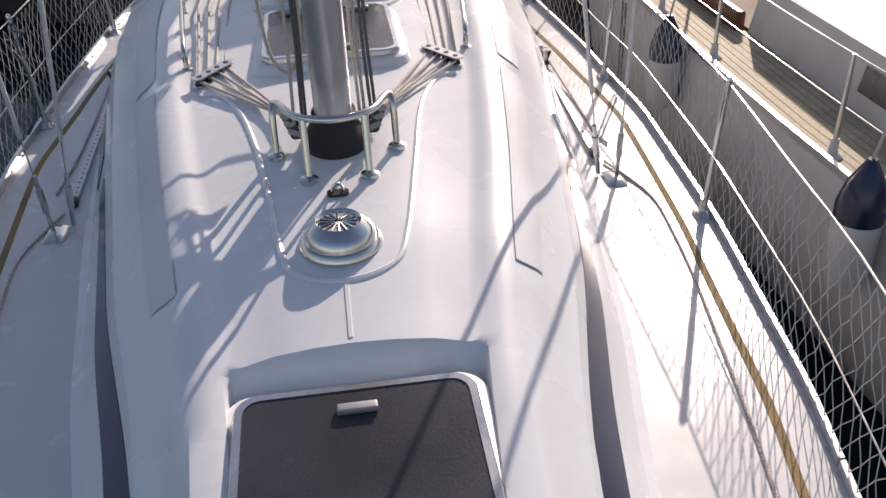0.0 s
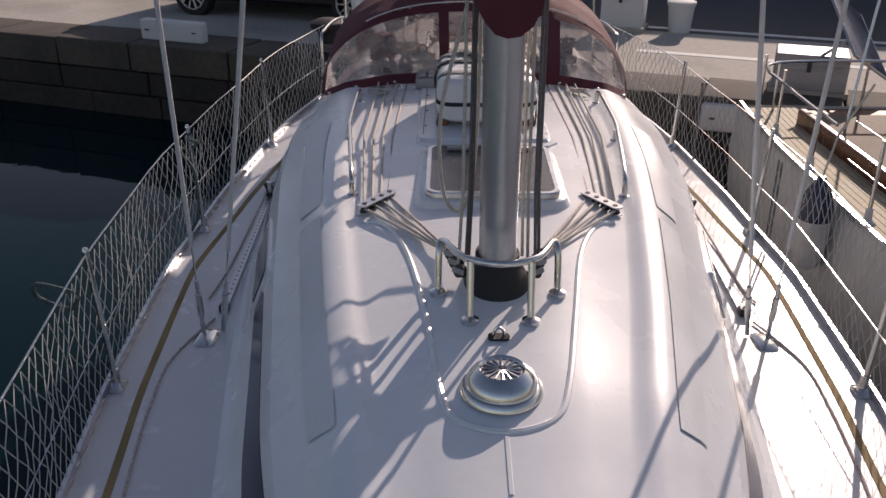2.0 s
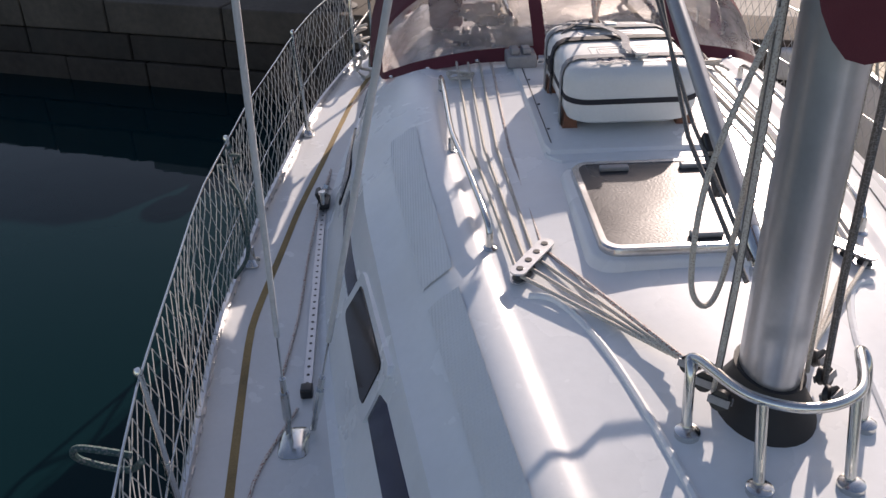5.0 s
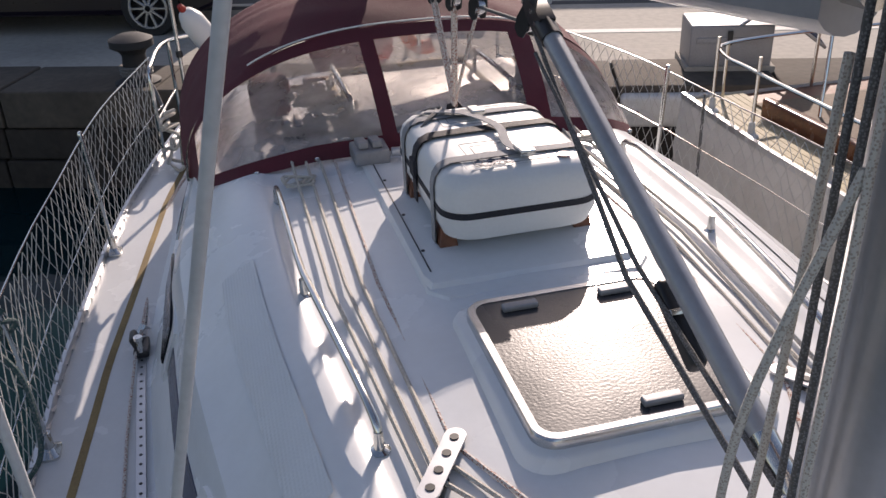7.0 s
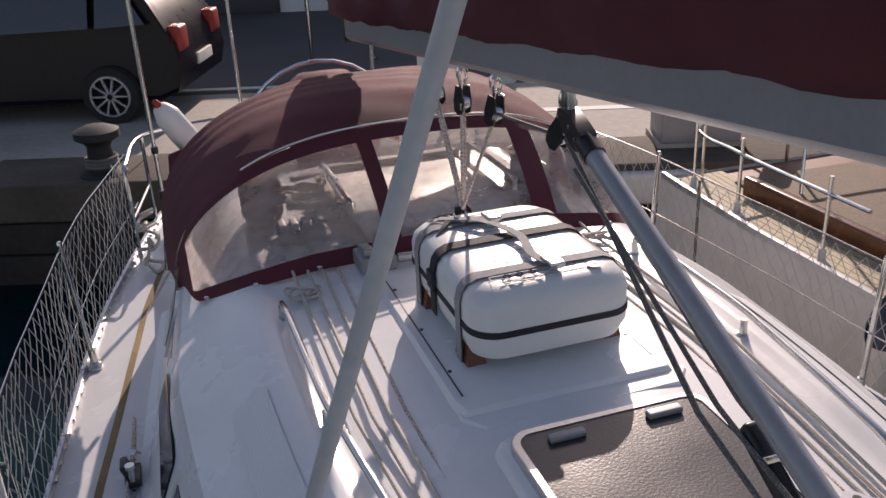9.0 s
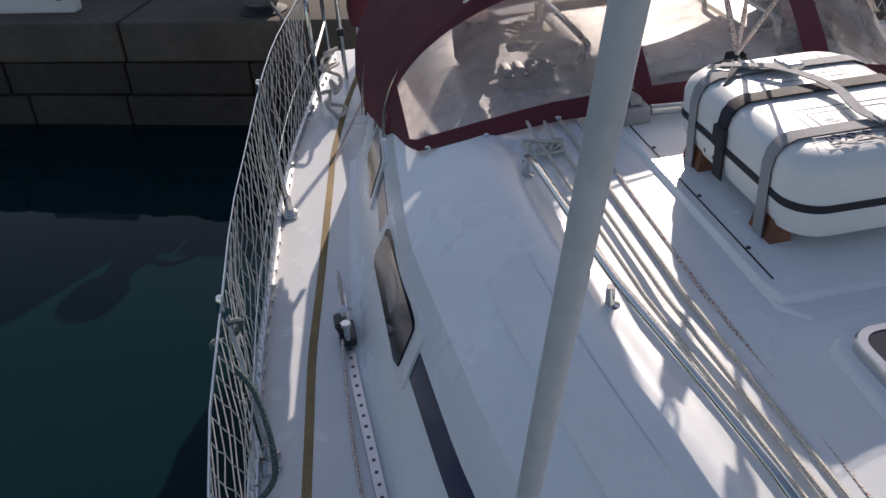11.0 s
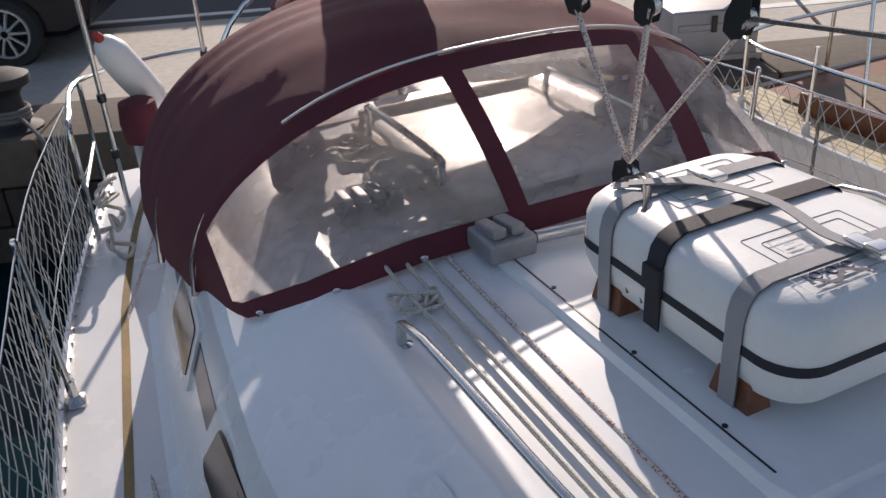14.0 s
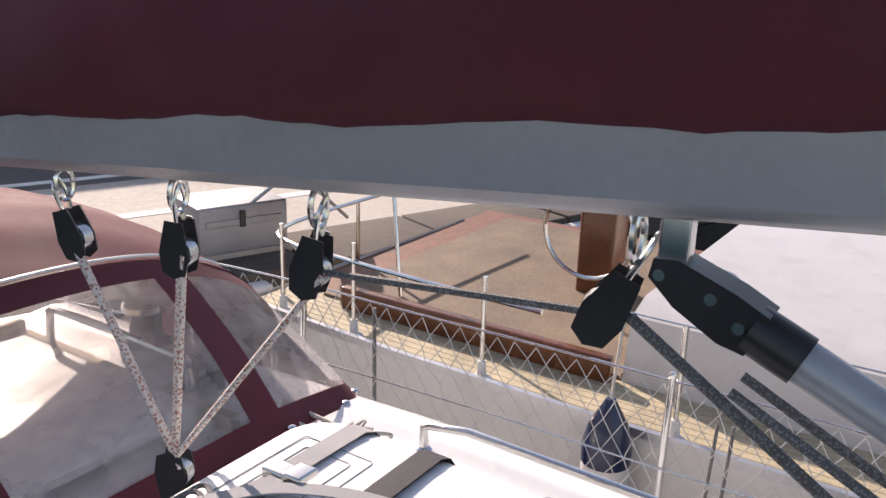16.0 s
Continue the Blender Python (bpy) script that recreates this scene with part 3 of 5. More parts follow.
for s in (-1, 1):
    for ya, yb, fa, fb in ((3.2, 4.5, 0.05, 0.66), (4.6, 5.7, 0.05, 0.66)):
        bm = B()
        grid(bm, [[(s * on_section(f, y)[0], y, on_section(f, y)[1]) for f in (fa, 0.5 * fa + 0.25, 0.5, 0.5 * fb + 0.25, fb)] for y in [ya + 0.1 * k for k in range(int(round((yb - ya) / 0.1)) + 1)]])
        part("nonslip_panel", bm, NONSLIP, yacht, "fine ribbed non-slip panel")
    # blue stripe along the side
    bm = B()
    line = []
    for y in np.arange(1.6, 7.6, 0.08):
        z0 = 0.20 + 0.035 * (y - 3) if y > 3 else 0.20 - 0.03 * (3 - y)
        z1 = z0 + (0.13 if y < 4.4 else 0.10)
        line.append([(s * (side_x(z0, y) + 0.003), y, z0), (s * (side_x(z1, y) + 0.003), y, z1), (s * (side_x(z1, y) - 0.004), y, z1), (s * (side_x(z0, y) - 0.004), y, z0)])
    grid(bm, line, True)
    part("blue_stripe", bm, NAVY, yacht, "dark navy stripe along the coachroof side")
    # windows
    for y0, y1 in ((4.42, 5.02), (5.78, 6.50), (6.84, 7.3)):
        w = new("window")
        w.parent = yacht
        c = (y0 + y1) / 2
        o = []
        L, H = y1 - y0, 0.19
        cz = 0.335 + 0.015 * (c - 4.8)
        for fy, fz in ((-0.5, 0.42), (-0.47, 0.5), (0.3, 0.5), (0.36, 0.46), (0.5, -0.36), (0.49, -0.45), (0.44, -0.5), (-0.38, -0.5), (-0.45, -0.44)):
            o.append((c + fy * L, cz + fz * H))
        for nm, mat, g0, g1, d in (("frame", GEL, 1.14, 1.16, 0.012), ("pane", PANE, 0.92, 0.92, 0.016)):
            bm = B()
            top, bot = [], []
            for yy, zz in o:
                Y, Z = c + (yy - c) * g0, cz + (zz - cz) * (g1 if nm == "pane" else 1.26)
                X = side_x(Z, Y)
                top.append(bm.verts.new((s * (X + d), Y, Z)))
                bot.append(bm.verts.new((s * (X - 0.02), Y, Z)))
            bm.faces.new(top)
            for i in range(len(o)):
                bm.faces.new((top[i], bot[i], bot[(i + 1) % len(o)], top[(i + 1) % len(o)]))
            part(nm, bm, mat, w, "white window surround" if nm == "frame" else "dark smoked window pane")
    # toe rail: short slotted lengths
    ends = np.arange(-0.8, 9.2, 0.5)
    for y0 in ends:
        bm = B()
        seg = [(s * (HW(y) - 0.012), y, ZD(y)) for y in np.linspace(y0 + 0.004, y0 + 0.496, 5)]
        rows = []
        for px, py, pz in seg:
            rows.append([(px - 0.011, py, pz), (px + 0.011, py, pz), (px + 0.009, py, pz + 0.045), (px - 0.009, py, pz + 0.045)])
        v2 = grid(bm, rows, True)
        bm.faces.new(v2[0])
        bm.faces.new(v2[-1])
        for yk in np.arange(y0 + 0.06, y0 + 0.47, 0.1):
            box(bm, s * (HW(yk) - 0.012) - 0.014, yk - 0.02, ZD(yk) + 0.012, s * (HW(yk) - 0.012) + 0.014, yk + 0.02, ZD(yk) + 0.022)
        part("toe_rail", bm, ALU, yacht, "" if y0 > -0.8 else "slotted aluminium toe rail")

# ---- deck gear ----
for s in (-1, 1):
    bm = B()
    strip(bm, [(s * (HW(y) - float(np.interp(y, [5.3, 7.4], [0.15, 0.22])) - 0.008 * math.sin(y * 2.1)), y, ZD(y) + 0.009) for y in np.arange(0.6, 8.9, 0.12)], 0.03, 0.003)
    solo("jackline", bm, JACK, "faded yellow webbing jackline lying along the side deck", "webbing", "jacklines")
    bm = B()
    tube(bm, spline([(s * (HW(y) - 0.22 + 0.01 * math.sin(y * 3.7)), y, ZD(y) + 0.014) for y in np.arange(0.9, 4.41, 0.35)] + [(s * 1.27, 4.75, 0.02)], 5), 0.006, 7)
    solo("furling_line", bm, ROPER, "white and red flecked furling line lying on the side deck", "rope", "furling lines")
    # genoa track
    t = thing("genoa_track", "grey aluminium genoa track with holes and black end stop", "sail track", "genoa tracks")
    line = [(s * (1.245 + 0.04 * (y - 4.85) - 0.055 * max(0, y - 6) ** 2), y, 0.012) for y in np.arange(4.85, 7.75, 0.1)]
    bm = B()
    strip(bm, line, 0.032, 0.022)
    part("rail", bm, ALU, t)
    for k in range(0, len(line) - 1):
        for f in (0.25, 0.75):
            p = Vector(line[k]).lerp(Vector(line[k + 1]), f)
            bm = B()
            lathe(bm, [(0.006, 0), (0.006, 0.0026)], p.x, p.y, p.z + 0.021, 8)
            part("hole", bm, BLACK, t)
    bm = B()
    box(bm, line[0][0] - 0.022, 4.81, 0.01, line[0][0] + 0.022, 4.86, 0.05, 0.008)
    part("end_stop", bm, BLACK, t, "black end stop")
    cy = 6.35 if s < 0 else 6.1
    cx = s * (1.245 + 0.04 * (cy - 4.85) - 0.055 * max(0, cy - 6) ** 2)
    t = thing("genoa_car", "black genoa sheet car with a steel plunger", "sheet car", "genoa cars", at=(cx, cy, 0.034))
    bm = B()
    box(bm, -0.03, -0.06, 0, 0.03, 0.06, 0.03, 0.008)
    part("slider", bm, BLACK, t)
    bm = B()
    box(bm, -0.014, -0.035, 0.03, 0.014, 0.045, 0.085, 0.01, Matrix.Rotation(radians(20 * s), 4, "Y"))
    part("cheek", bm, BLACK, t)
    bm = B()
    lathe(bm, [(0.012, 0), (0.012, 0.05), (0.018, 0.055), (0.018, 0.07)], 0, -0.05, 0.028, 12)
    part("plunger", bm, STEEL, t)
    bm = B()
    strip(bm, [(-0.02, 0.08, 0.02), (0.01, 0.1, 0.06), (0.02, 0.13, 0.02)], 0.03, 0.004)
    part("shackle", bm, STEEL, t)
    # sheet leading aft and a control line forward
    bm = B()
    tube(bm, spline([(cx, cy + 0.05, 0.08), (cx * 0.995, cy + 0.5, 0.03), (cx * 0.97, 7.6, 0.04), (s * 1.0, 8.2, 0.2)], 8), 0.008, 7)
    solo("genoa_sheet", bm, ROPER, "white and red flecked genoa sheet", "rope", "genoa sheets")
    bm = B()
    tube(bm, spline([(cx + s * 0.02, cy - 0.05, 0.06), (cx + s * 0.035, cy - 0.5, 0.02), (cx + s * 0.03, cy - 1.0, 0.018), (cx + s * 0.05, 4.95, 0.018)], 8), 0.006, 7)
    solo("genoa_sheet", bm, ROPER, "white and red flecked car control line", "rope", "genoa sheets")
    # chainplate and shrouds
    ch = thing("chainplate", "stainless chainplate with two rigging screws", "chainplate", "chainplates", at=(s * 1.265, 4.58, 0))
    bm = B()
    stack(bm, [(round_rect(0.1, 0.16, 0.03, 3), 0.004), (round_rect(0.1, 0.16, 0.03, 3), 0.014), (round_rect(0.06, 0.1, 0.02, 3), 0.03)])
    part("deck_plate", bm, STEEL, ch)
    for a, b in ((Vector((s * 0.015, 0.01, 0.02)), Vector((-s * 0.32, -1.24, 5.5))), (Vector((-s * 0.06, 0.06, 0.02)), Vector((-s * 1.02, -1.42, 4.3)))):
        r = 0.0035
        d = (b - a).normalized()
        bm = B()
        tube(bm, [a, a + d * 0.07], 0.011, 8)
        tube(bm, [a + d * 0.06, a + d * 0.12, a + d * 0.26, a + d * 0.32], 0.010, 8)
        tube(bm, [a + d * 0.12, a + d * 0.25], 0.015, 8)
        part("rigging_screw", bm, STEEL, ch)
        bm = B()
        tube(bm, [a + d * 0.3, b], r, 6)
        part("wire", bm, STEEL, ch)
        bm = B()
        tube(bm, [a + d * 0.52, a + d * 3.2], 0.009, 10)
        part("plastic_cover", bm, PVC, ch, "white plastic shroud cover")
    # stanchions
for s in (-1, 1):
    for y in (0.6, 2.35, 4.18, 5.81, 7.27):
        x = s * (HW(y) - 0.05)
        t = thing("stanchion", "stainless lifeline stanchion bolted to the deck edge", "stanchion", "lifeline stanchions", at=(x, y, ZD(y) + 0.01))
        bm = B()
        tube(bm, [(0, 0, 0), (s * 0.03, 0, 0.62)], 0.0125, 10)
        part("tube", bm, STEEL, t)
        bm = B()
        stack(bm, [(round_rect(0.07, 0.1, 0.02, 3), 0), (round_rect(0.07, 0.1, 0.02, 3), 0.01), (round_rect(0.036, 0.036, 0.017, 3), 0.03), (round_rect(0.034, 0.034, 0.016, 3), 0.09)])
        part("socket", bm, STEEL, t)
        bm = B()
        lathe(bm, [(0.013, 0), (0.013, 0.012), (0.008, 0.02)], s * 0.03, 0, 0.615, 10)
        part("cap", bm, STEEL, t)
    bm = B()
    tube(bm, [(s * (HW(y) - 0.02), y, ZD(y) + 0.615 - 0.008 * math.sin((y - 4.17) * 1.83) ** 2) for y in np.arange(-0.6, 8.7, 0.25)], 0.004, 6)
    solo("lifeline", bm, STEEL, "upper steel wire lifeline", "lifeline", "lifelines")
    bm = B()
    tube(bm, [(s * (HW(y) - 0.05), y, ZD(y) + 0.31) for y in np.arange(-0.6, 8.7, 0.25)], 0.003, 6)
    solo("lifeline", bm, STEEL, "lower steel wire lifeline", "lifeline", "lifelines")
    # pushpit
    t = thing("pushpit", "stainless tube pushpit at the stern corner", "pushpit", "pushpits")
    bm = B()
    tube(bm, spline([(s * (HW(8.5) - 0.05), 8.5, 0.02), (s * (HW(8.5) - 0.05), 8.5, 0.55), (s * (HW(8.6) - 0.04), 8.62, 0.64), (s * HW(9.1), 9.1, 0.66), (s * 0.75, 9.3, 0.66), (s * 0.45, 9.3, 0.66)], 5), 0.0125, 8)
    part("top_rail", bm, STEEL, t)
    bm = B()
    tube(bm, [(s * HW(9.1), 9.1, 0.02), (s * HW(9.1), 9.1, 0.66)], 0.0125, 8)
    tube(bm, [(s * (HW(8.5) - 0.05), 8.5, 0.32), (s * HW(9.1), 9.1, 0.34)], 0.01, 8)
    part("leg", bm, STEEL, t)


def net(s, y0, y1, cell, r, mat, label):
    """Diamond guard net from the toe rail to the top lifeline."""
    verts, faces = [], []
    nz = 9
    ny = int((y1 - y0) / cell)
    rj = random.Random(7 + int(s))
    P = {}
    for i in range(ny + 1):
        for j in range(nz + 1):
            y = y0 + cell * (i + 0.5 * (j % 2))
            f = j / nz
            sag = 0.02 * math.sin(y * 5.3) * math.sin(f * math.pi)
            x = s * (HW(y) - 0.015 - 0.008 * f + sag + rj.uniform(-0.008, 0.008) * math.sin(f * math.pi))
            P[i, j] = Vector((x, y + rj.uniform(-0.008, 0.008), ZD(y) + 0.05 + 0.55 * f + rj.uniform(-0.006, 0.006) * (0 < j < nz)))

    def seg(a, b):
        d = (b - a).normalized()
        u = d.cross(Vector((s, 0, 0.2))).normalized() * r
        w = d.cross(u).normalized() * r
        k = len(verts)
        for p in (a, b):
            verts.extend([p + u, p - 0.5 * u + 0.87 * w, p - 0.5 * u - 0.87 * w])
        faces.extend([(k, k + 1, k + 4, k + 3), (k + 1, k + 2, k + 5, k + 4), (k + 2, k, k + 3, k + 5)])

    for j in range(nz):
        for i in range(ny + 1):
            seg(P[i, j], P[i, j + 1])
            k = i - 1 if j % 2 == 0 else i + 1
            if (k, j + 1) in P:
                seg(P[i, j], P[k, j + 1])
    me = bpy.data.meshes.new("guard_net")
    me.from_pydata(verts, [], faces)
    me.materials.append(mat)
    return tagged(new("guard_net", me), label, "net", "guard nets", "stuff")


net(-1, 0.4, 8.6, 0.075, 0.002, NET, "white knotted guard net laced to the lifelines")
net(1, 0.4, 8.6, 0.075, 0.002, NET, "white knotted guard net laced to the lifelines")


# ---- mast, boom and rigging ----
MY = 3.93
mast = thing("mast", "grey anodised aluminium mast stepped on the coachroof", "mast", at=(0.0, MY, 0.605))
ell = [(0.066 * math.cos(a), 0.095 * math.sin(a)) for a in [2 * math.pi * k / 28 for k in range(28)]]
bm = B()
stack(bm, [(ell, 0.02), (ell, 12.0)])
part("section", bm, ALU, mast)
bm = B()
o1 = [(x * 1.9, y * 1.6) for x, y in ell]
o2 = [(x * 1.7, y * 1.5) for x, y in ell]
o3 = [(x * 1.18, y * 1.12) for x, y in ell]
stack(bm, [(o1, 0.0), (o1, 0.02), (o2, 0.06), (o3, 0.12), (o3, 0.15)])
part("collar_boot", bm, RUBBER, mast, "black rubber mast boot")
bm = B()
box(bm, -0.012, 0.09, 0.2, 0.012, 0.11, 9.0)
part("sail_groove", bm, ALU, mast)
for s in (-1, 1):
    w = new("winch")
    w.parent = mast
    w.matrix_local = Matrix.Translation((s * 0.075, 0.02, 1.55)) @ Matrix.Rotation(radians(90 * s), 4, "Y")
    bm = B()
    lathe(bm, [(0.05, 0), (0.05, 0.02), (0.035, 0.03), (0.033, 0.08), (0.045, 0.1), (0.03, 0.11)], sides=20)
    part("drum", bm, STEEL, w)
    bm = B()
    box(bm, s * 0.07 - 0.01, -0.03, 1.2, s * 0.07 + 0.01, 0.01, 1.28, 0.006)
    part("cleat", bm, BLACK, mast)
# turning blocks round the mast foot
for s in (-1, 1):
    for k in range(3):
        t = thing("turning_block", "black turning block shackled at the mast foot", "block", "mast foot blocks", at=(s * (0.13 + 0.015 * k), MY - 0.06 + 0.07 * k, 0.71))
        bm = B()
        lathe(bm, [(0.012, -0.014), (0.032, -0.014), (0.026, 0), (0.032, 0.014), (0.012, 0.014)], sides=16)
        part("sheave", bm, BLACK, t)
        bm = B()
        box(bm, -0.034, -0.012, -0.022, 0.034, 0.012, -0.016)
        box(bm, -0.034, -0.012, 0.016, 0.034, 0.012, 0.022)
        part("cheek", bm, GREYB, t)
        t.rotation_euler = (radians(70), 0, radians(40 * s))
        t.scale = (0.75, 0.75, 0.75)
# halyards up the mast
for k, (hx, hy, top) in enumerate(((-0.10, 0.02, 5), (-0.125, -0.03, 6), (-0.09, 0.06, 7), (0.10, 0.03, 5.5), (0.12, -0.02, 6.5), (0.085, 0.07, 7), (0.135, 0.02, 8))):
    s = -1 if hx < 0 else 1
    bm = B()
    tube(bm, [(hx * 1.1, MY + hy, 0.71), (hx, MY + hy, 1.0), (hx * 0.9, MY + hy, 3), (s * 0.05, MY + hy * 0.5, top + 3)], 0.006, 7)
    solo("halyard", bm, ROPE if k % 2 else ROPEB, "halyard running up beside the mast" if k % 2 else "dark flecked halyard running up beside the mast", "rope", "halyards")
bm = B()
tube(bm, spline([(-0.12, MY - 0.02, 1.6), (-0.2, MY + 0.02, 1.25), (-0.19, MY + 0.06, 0.95), (-0.12, MY + 0.1, 0.88), (-0.08, MY + 0.12, 1.1), (-0.07, MY + 0.1, 1.7)], 7), 0.007, 7)
solo("halyard", bm, ROPE, "slack white halyard loop beside the mast", "rope", "halyards")
# guard rail round the mast foot
guard = thing("mast_guard", "bent stainless tube guard round the mast foot", "guard rail", at=(0, 0, 0))
gz = 0.605
bm = B()
ring = spline([(-0.207, 3.843, gz), (-0.205, 3.88, gz + 0.17), (-0.19, 3.90, gz + 0.205), (-0.12, 3.75, gz + 0.215), (0.0, 3.70, gz + 0.215), (0.12, 3.75, gz + 0.215), (0.19, 3.90, gz + 0.205), (0.205, 3.88, gz + 0.17), (0.207, 3.843, gz)], 8)
tube(bm, ring, 0.0125, 10)
part("hoop", bm, STEEL, guard)
for s in (-1, 1):
    bm = B()
    tube(bm, [(s * 0.10, 3.665, gz), (s * 0.10, 3.725, gz + 0.212)], 0.0125, 10)
    part("leg", bm, STEEL, guard)
    for px, py in ((s * 0.10, 3.665), (s * 0.207, 3.843)):
        bm = B()
        lathe(bm, [(0.03, -0.01), (0.03, 0.005), (0.016, 0.012)], px, py, roof_z(px, py) + 0.006, 14)
        part("foot", bm, STEEL, guard)
pe = thing("padeye", "small stainless padeye on the coachroof", "padeye", "roof padeyes", at=(-0.01, 3.57, ZC(3.57)))
bm = B()
stack(bm, [(round_rect(0.07, 0.04, 0.015, 3), 0), (round_rect(0.07, 0.04, 0.015, 3), 0.008)])
part("plate", bm, BLACK, pe)
bm = B()
tube(bm, [(0.018 * math.cos(a), 0, 0.008 + 0.03 * math.sin(a)) for a in [math.pi * k / 8 for k in range(9)]], 0.005, 6)
part("ring", bm, STEEL, pe)

BZ0, BY0, BY1 = 1.69, 4.13, 7.75


def boom_z(y):
    return BZ0 - 0.095 * (y - BY0)


boom = thing("boom", "grey aluminium boom under a maroon sail cover", "boom")
prof = [(0.035 * math.sin(a) * (1 + 0.35 * (math.cos(a) < 0)), 0.065 - 0.065 * math.cos(a)) for a in [2 * math.pi * k / 20 for k in range(20)]]
prof = [(max(-0.045, min(0.045, px * 1.6)), pz) for px, pz in prof]
bm = B()
vs = grid(bm, [[(px, y, boom_z(y) + pz) for px, pz in prof] for y in np.linspace(BY0, BY1, 14)], True)
bm.faces.new(vs[0])
bm.faces.new(vs[-1])
part("spar", bm, ALUP, boom)
bm = B()
tube(bm, [(0, 4.08, boom_z(4.1) + 0.07), (0, BY0 + 0.02, boom_z(4.1) + 0.07)], 0.03, 12)
part("gooseneck", bm, STEEL, boom)
bm = B()
box(bm, -0.048, BY1 - 0.01, boom_z(BY1) - 0.005, 0.048, BY1 + 0.04, boom_z(BY1) + 0.135, 0.01)
part("end_cap", bm, BLACK, boom)

# the sail cover, fat by the mast and thin aft
bm = B()
rows = []
rj = random.Random(11)
NR = 26
cov_y = list(np.linspace(3.80, 8.2, 48))
for i, y in enumerate(cov_y):
    f = (y - 3.80) / (8.2 - 3.80)
    h = np.interp(f, [0, 0.05, 0.15, 0.5, 0.85, 0.96, 1], [0.75, 0.9, 0.66, 0.40, 0.28, 0.2, 0.05])
    wdt = np.interp(f, [0, 0.04, 0.15, 0.5, 0.85, 0.97, 1], [0.16, 0.18, 0.165, 0.13, 0.11, 0.08, 0.02])
    zb = boom_z(y) + np.interp(f, [0, 0.02, 0.045, 0.85, 1], [-0.20, -0.10, 0.09, 0.09, 0.12])
    row = []
    for k in range(NR):
        a = 2 * math.pi * k / NR
        cz = (1 - math.cos(a)) / 2
        fold = 0.012 * math.sin(y * 9 + 5 * cz) + 0.008 * math.sin(y * 23 + k)
        row.append((math.sin(a) * wdt * (1 - 0.35 * cz) + fold * math.sin(a), y, zb + h * cz + 0.006 * math.sin(y * 14 + k)))
    rows.append(row)
vs = grid(bm, rows, True)
bm.faces.new(vs[0])
bm.faces.new(vs[-1])
cover = thing("sail_cover", "maroon canvas sail cover laced over the boom", "sail cover")
part("canvas", bm, MAROON, cover, "", 60)
# the sailmaker's patch on the cover's side
ptch = new("patch")
ptch.parent = cover
PM = Matrix.Translation((-0.176, 3.95, 2.09)) @ Matrix.Rotation(radians(-4), 4, "X") @ Matrix.Rotation(radians(-90), 4, "Z") @ Matrix.Rotation(radians(84), 4, "X")
bm = B()
stack(bm, [(round_rect(0.215, 0.155, 0.012, 3), -0.006), (round_rect(0.215, 0.155, 0.012, 3), 0.001)], PM)
part("cloth", bm, RAFTW, ptch, "white cloth label")
bm = B()
for px, pw in ((-0.06, 0.08), (0.065, 0.07)):
    box(bm, px - pw / 2, 0.012, 0.002, px + pw / 2, 0.03, 0.0035, 0, PM)
f = [bm.verts.new(PM @ Vector(q)) for q in ((-0.01, 0.0, 0.003), (0.02, 0.005, 0.003), (0.045, 0.075, 0.003))]
bm.faces.new(f)
for k in range(3):
    strip(bm, [PM @ Vector((-0.09 + 0.018 * i, -0.012 - 0.014 * k + 0.005 * math.sin(i * 0.9), 0.003)) for i in range(11)], 0.004, 0.001, PM.to_3x3() @ Vector((0, 0, 1)))
box(bm, -0.08, -0.066, 0.002, 0.08, -0.058, 0.0035, 0, PM)
part("print", bm, PRINT, ptch)

# rigid vang
vang = thing("boom_vang", "grey rigid boom vang with a black end fitting", "boom vang")
va, vb = Vector((0, 4.05, 0.945)), Vector((0, 5.345, 1.52))
vd = (vb - va).normalized()
bm = B()
tube(bm, [va + vd * 0.12, vb - vd * 0.13], 0.025, 18)
part("outer_tube", bm, ALUP, vang)
bm = B()
tube(bm, [va, va + vd * 0.16], 0.024, 14)
tube(bm, [va - Vector((0.03, 0, 0)), va + Vector((0.03, 0, 0))], 0.014, 10)
part("lower_end", bm, STEEL, vang)
bm = B()
top = [(0.03, -0.024), (0.06, -0.03), (0.12, -0.024), (0.16, -0.01), (0.165, 0.012), (0.14, 0.026), (0.07, 0.03), (0.03, 0.028)]
o = vb - vd * 0.16
up = Vector((0, -vd.z, vd.y))
a_ = [bm.verts.new(o + vd * q[0] + up * q[1] + Vector((-0.022, 0, 0))) for q in top]
b_ = [bm.verts.new(o + vd * q[0] + up * q[1] + Vector((0.022, 0, 0))) for q in top]
bm.faces.new(a_)
bm.faces.new(b_[::-1])
for i in range(len(top)):
    bm.faces.new((a_[i], b_[i], b_[(i + 1) % len(top)], a_[(i + 1) % len(top)]))
tube(bm, [o + vd * 0.02 - vd * 0.04, o + vd * 0.04], 0.029, 18)
part("upper_end", bm, BLACK, vang, "black cast end fitting")
for q in ((0.05, 0.0), (0.09, 0.01), (0.15, 0.0)):
    bm = B()
    c = o + vd * q[0] + up * q[1]
    tube(bm, [c + Vector((-0.026, 0, 0)), c + Vector((0.026, 0, 0))], 0.007, 10)
    part("rivet", bm, STEEL, vang)
bm = B()
box(bm, -0.012, 5.31, vb.z - 0.005, 0.012, 5.345, boom_z(5.3) + 0.01, 0.004)
part("boom_tang", bm, STEEL, vang)
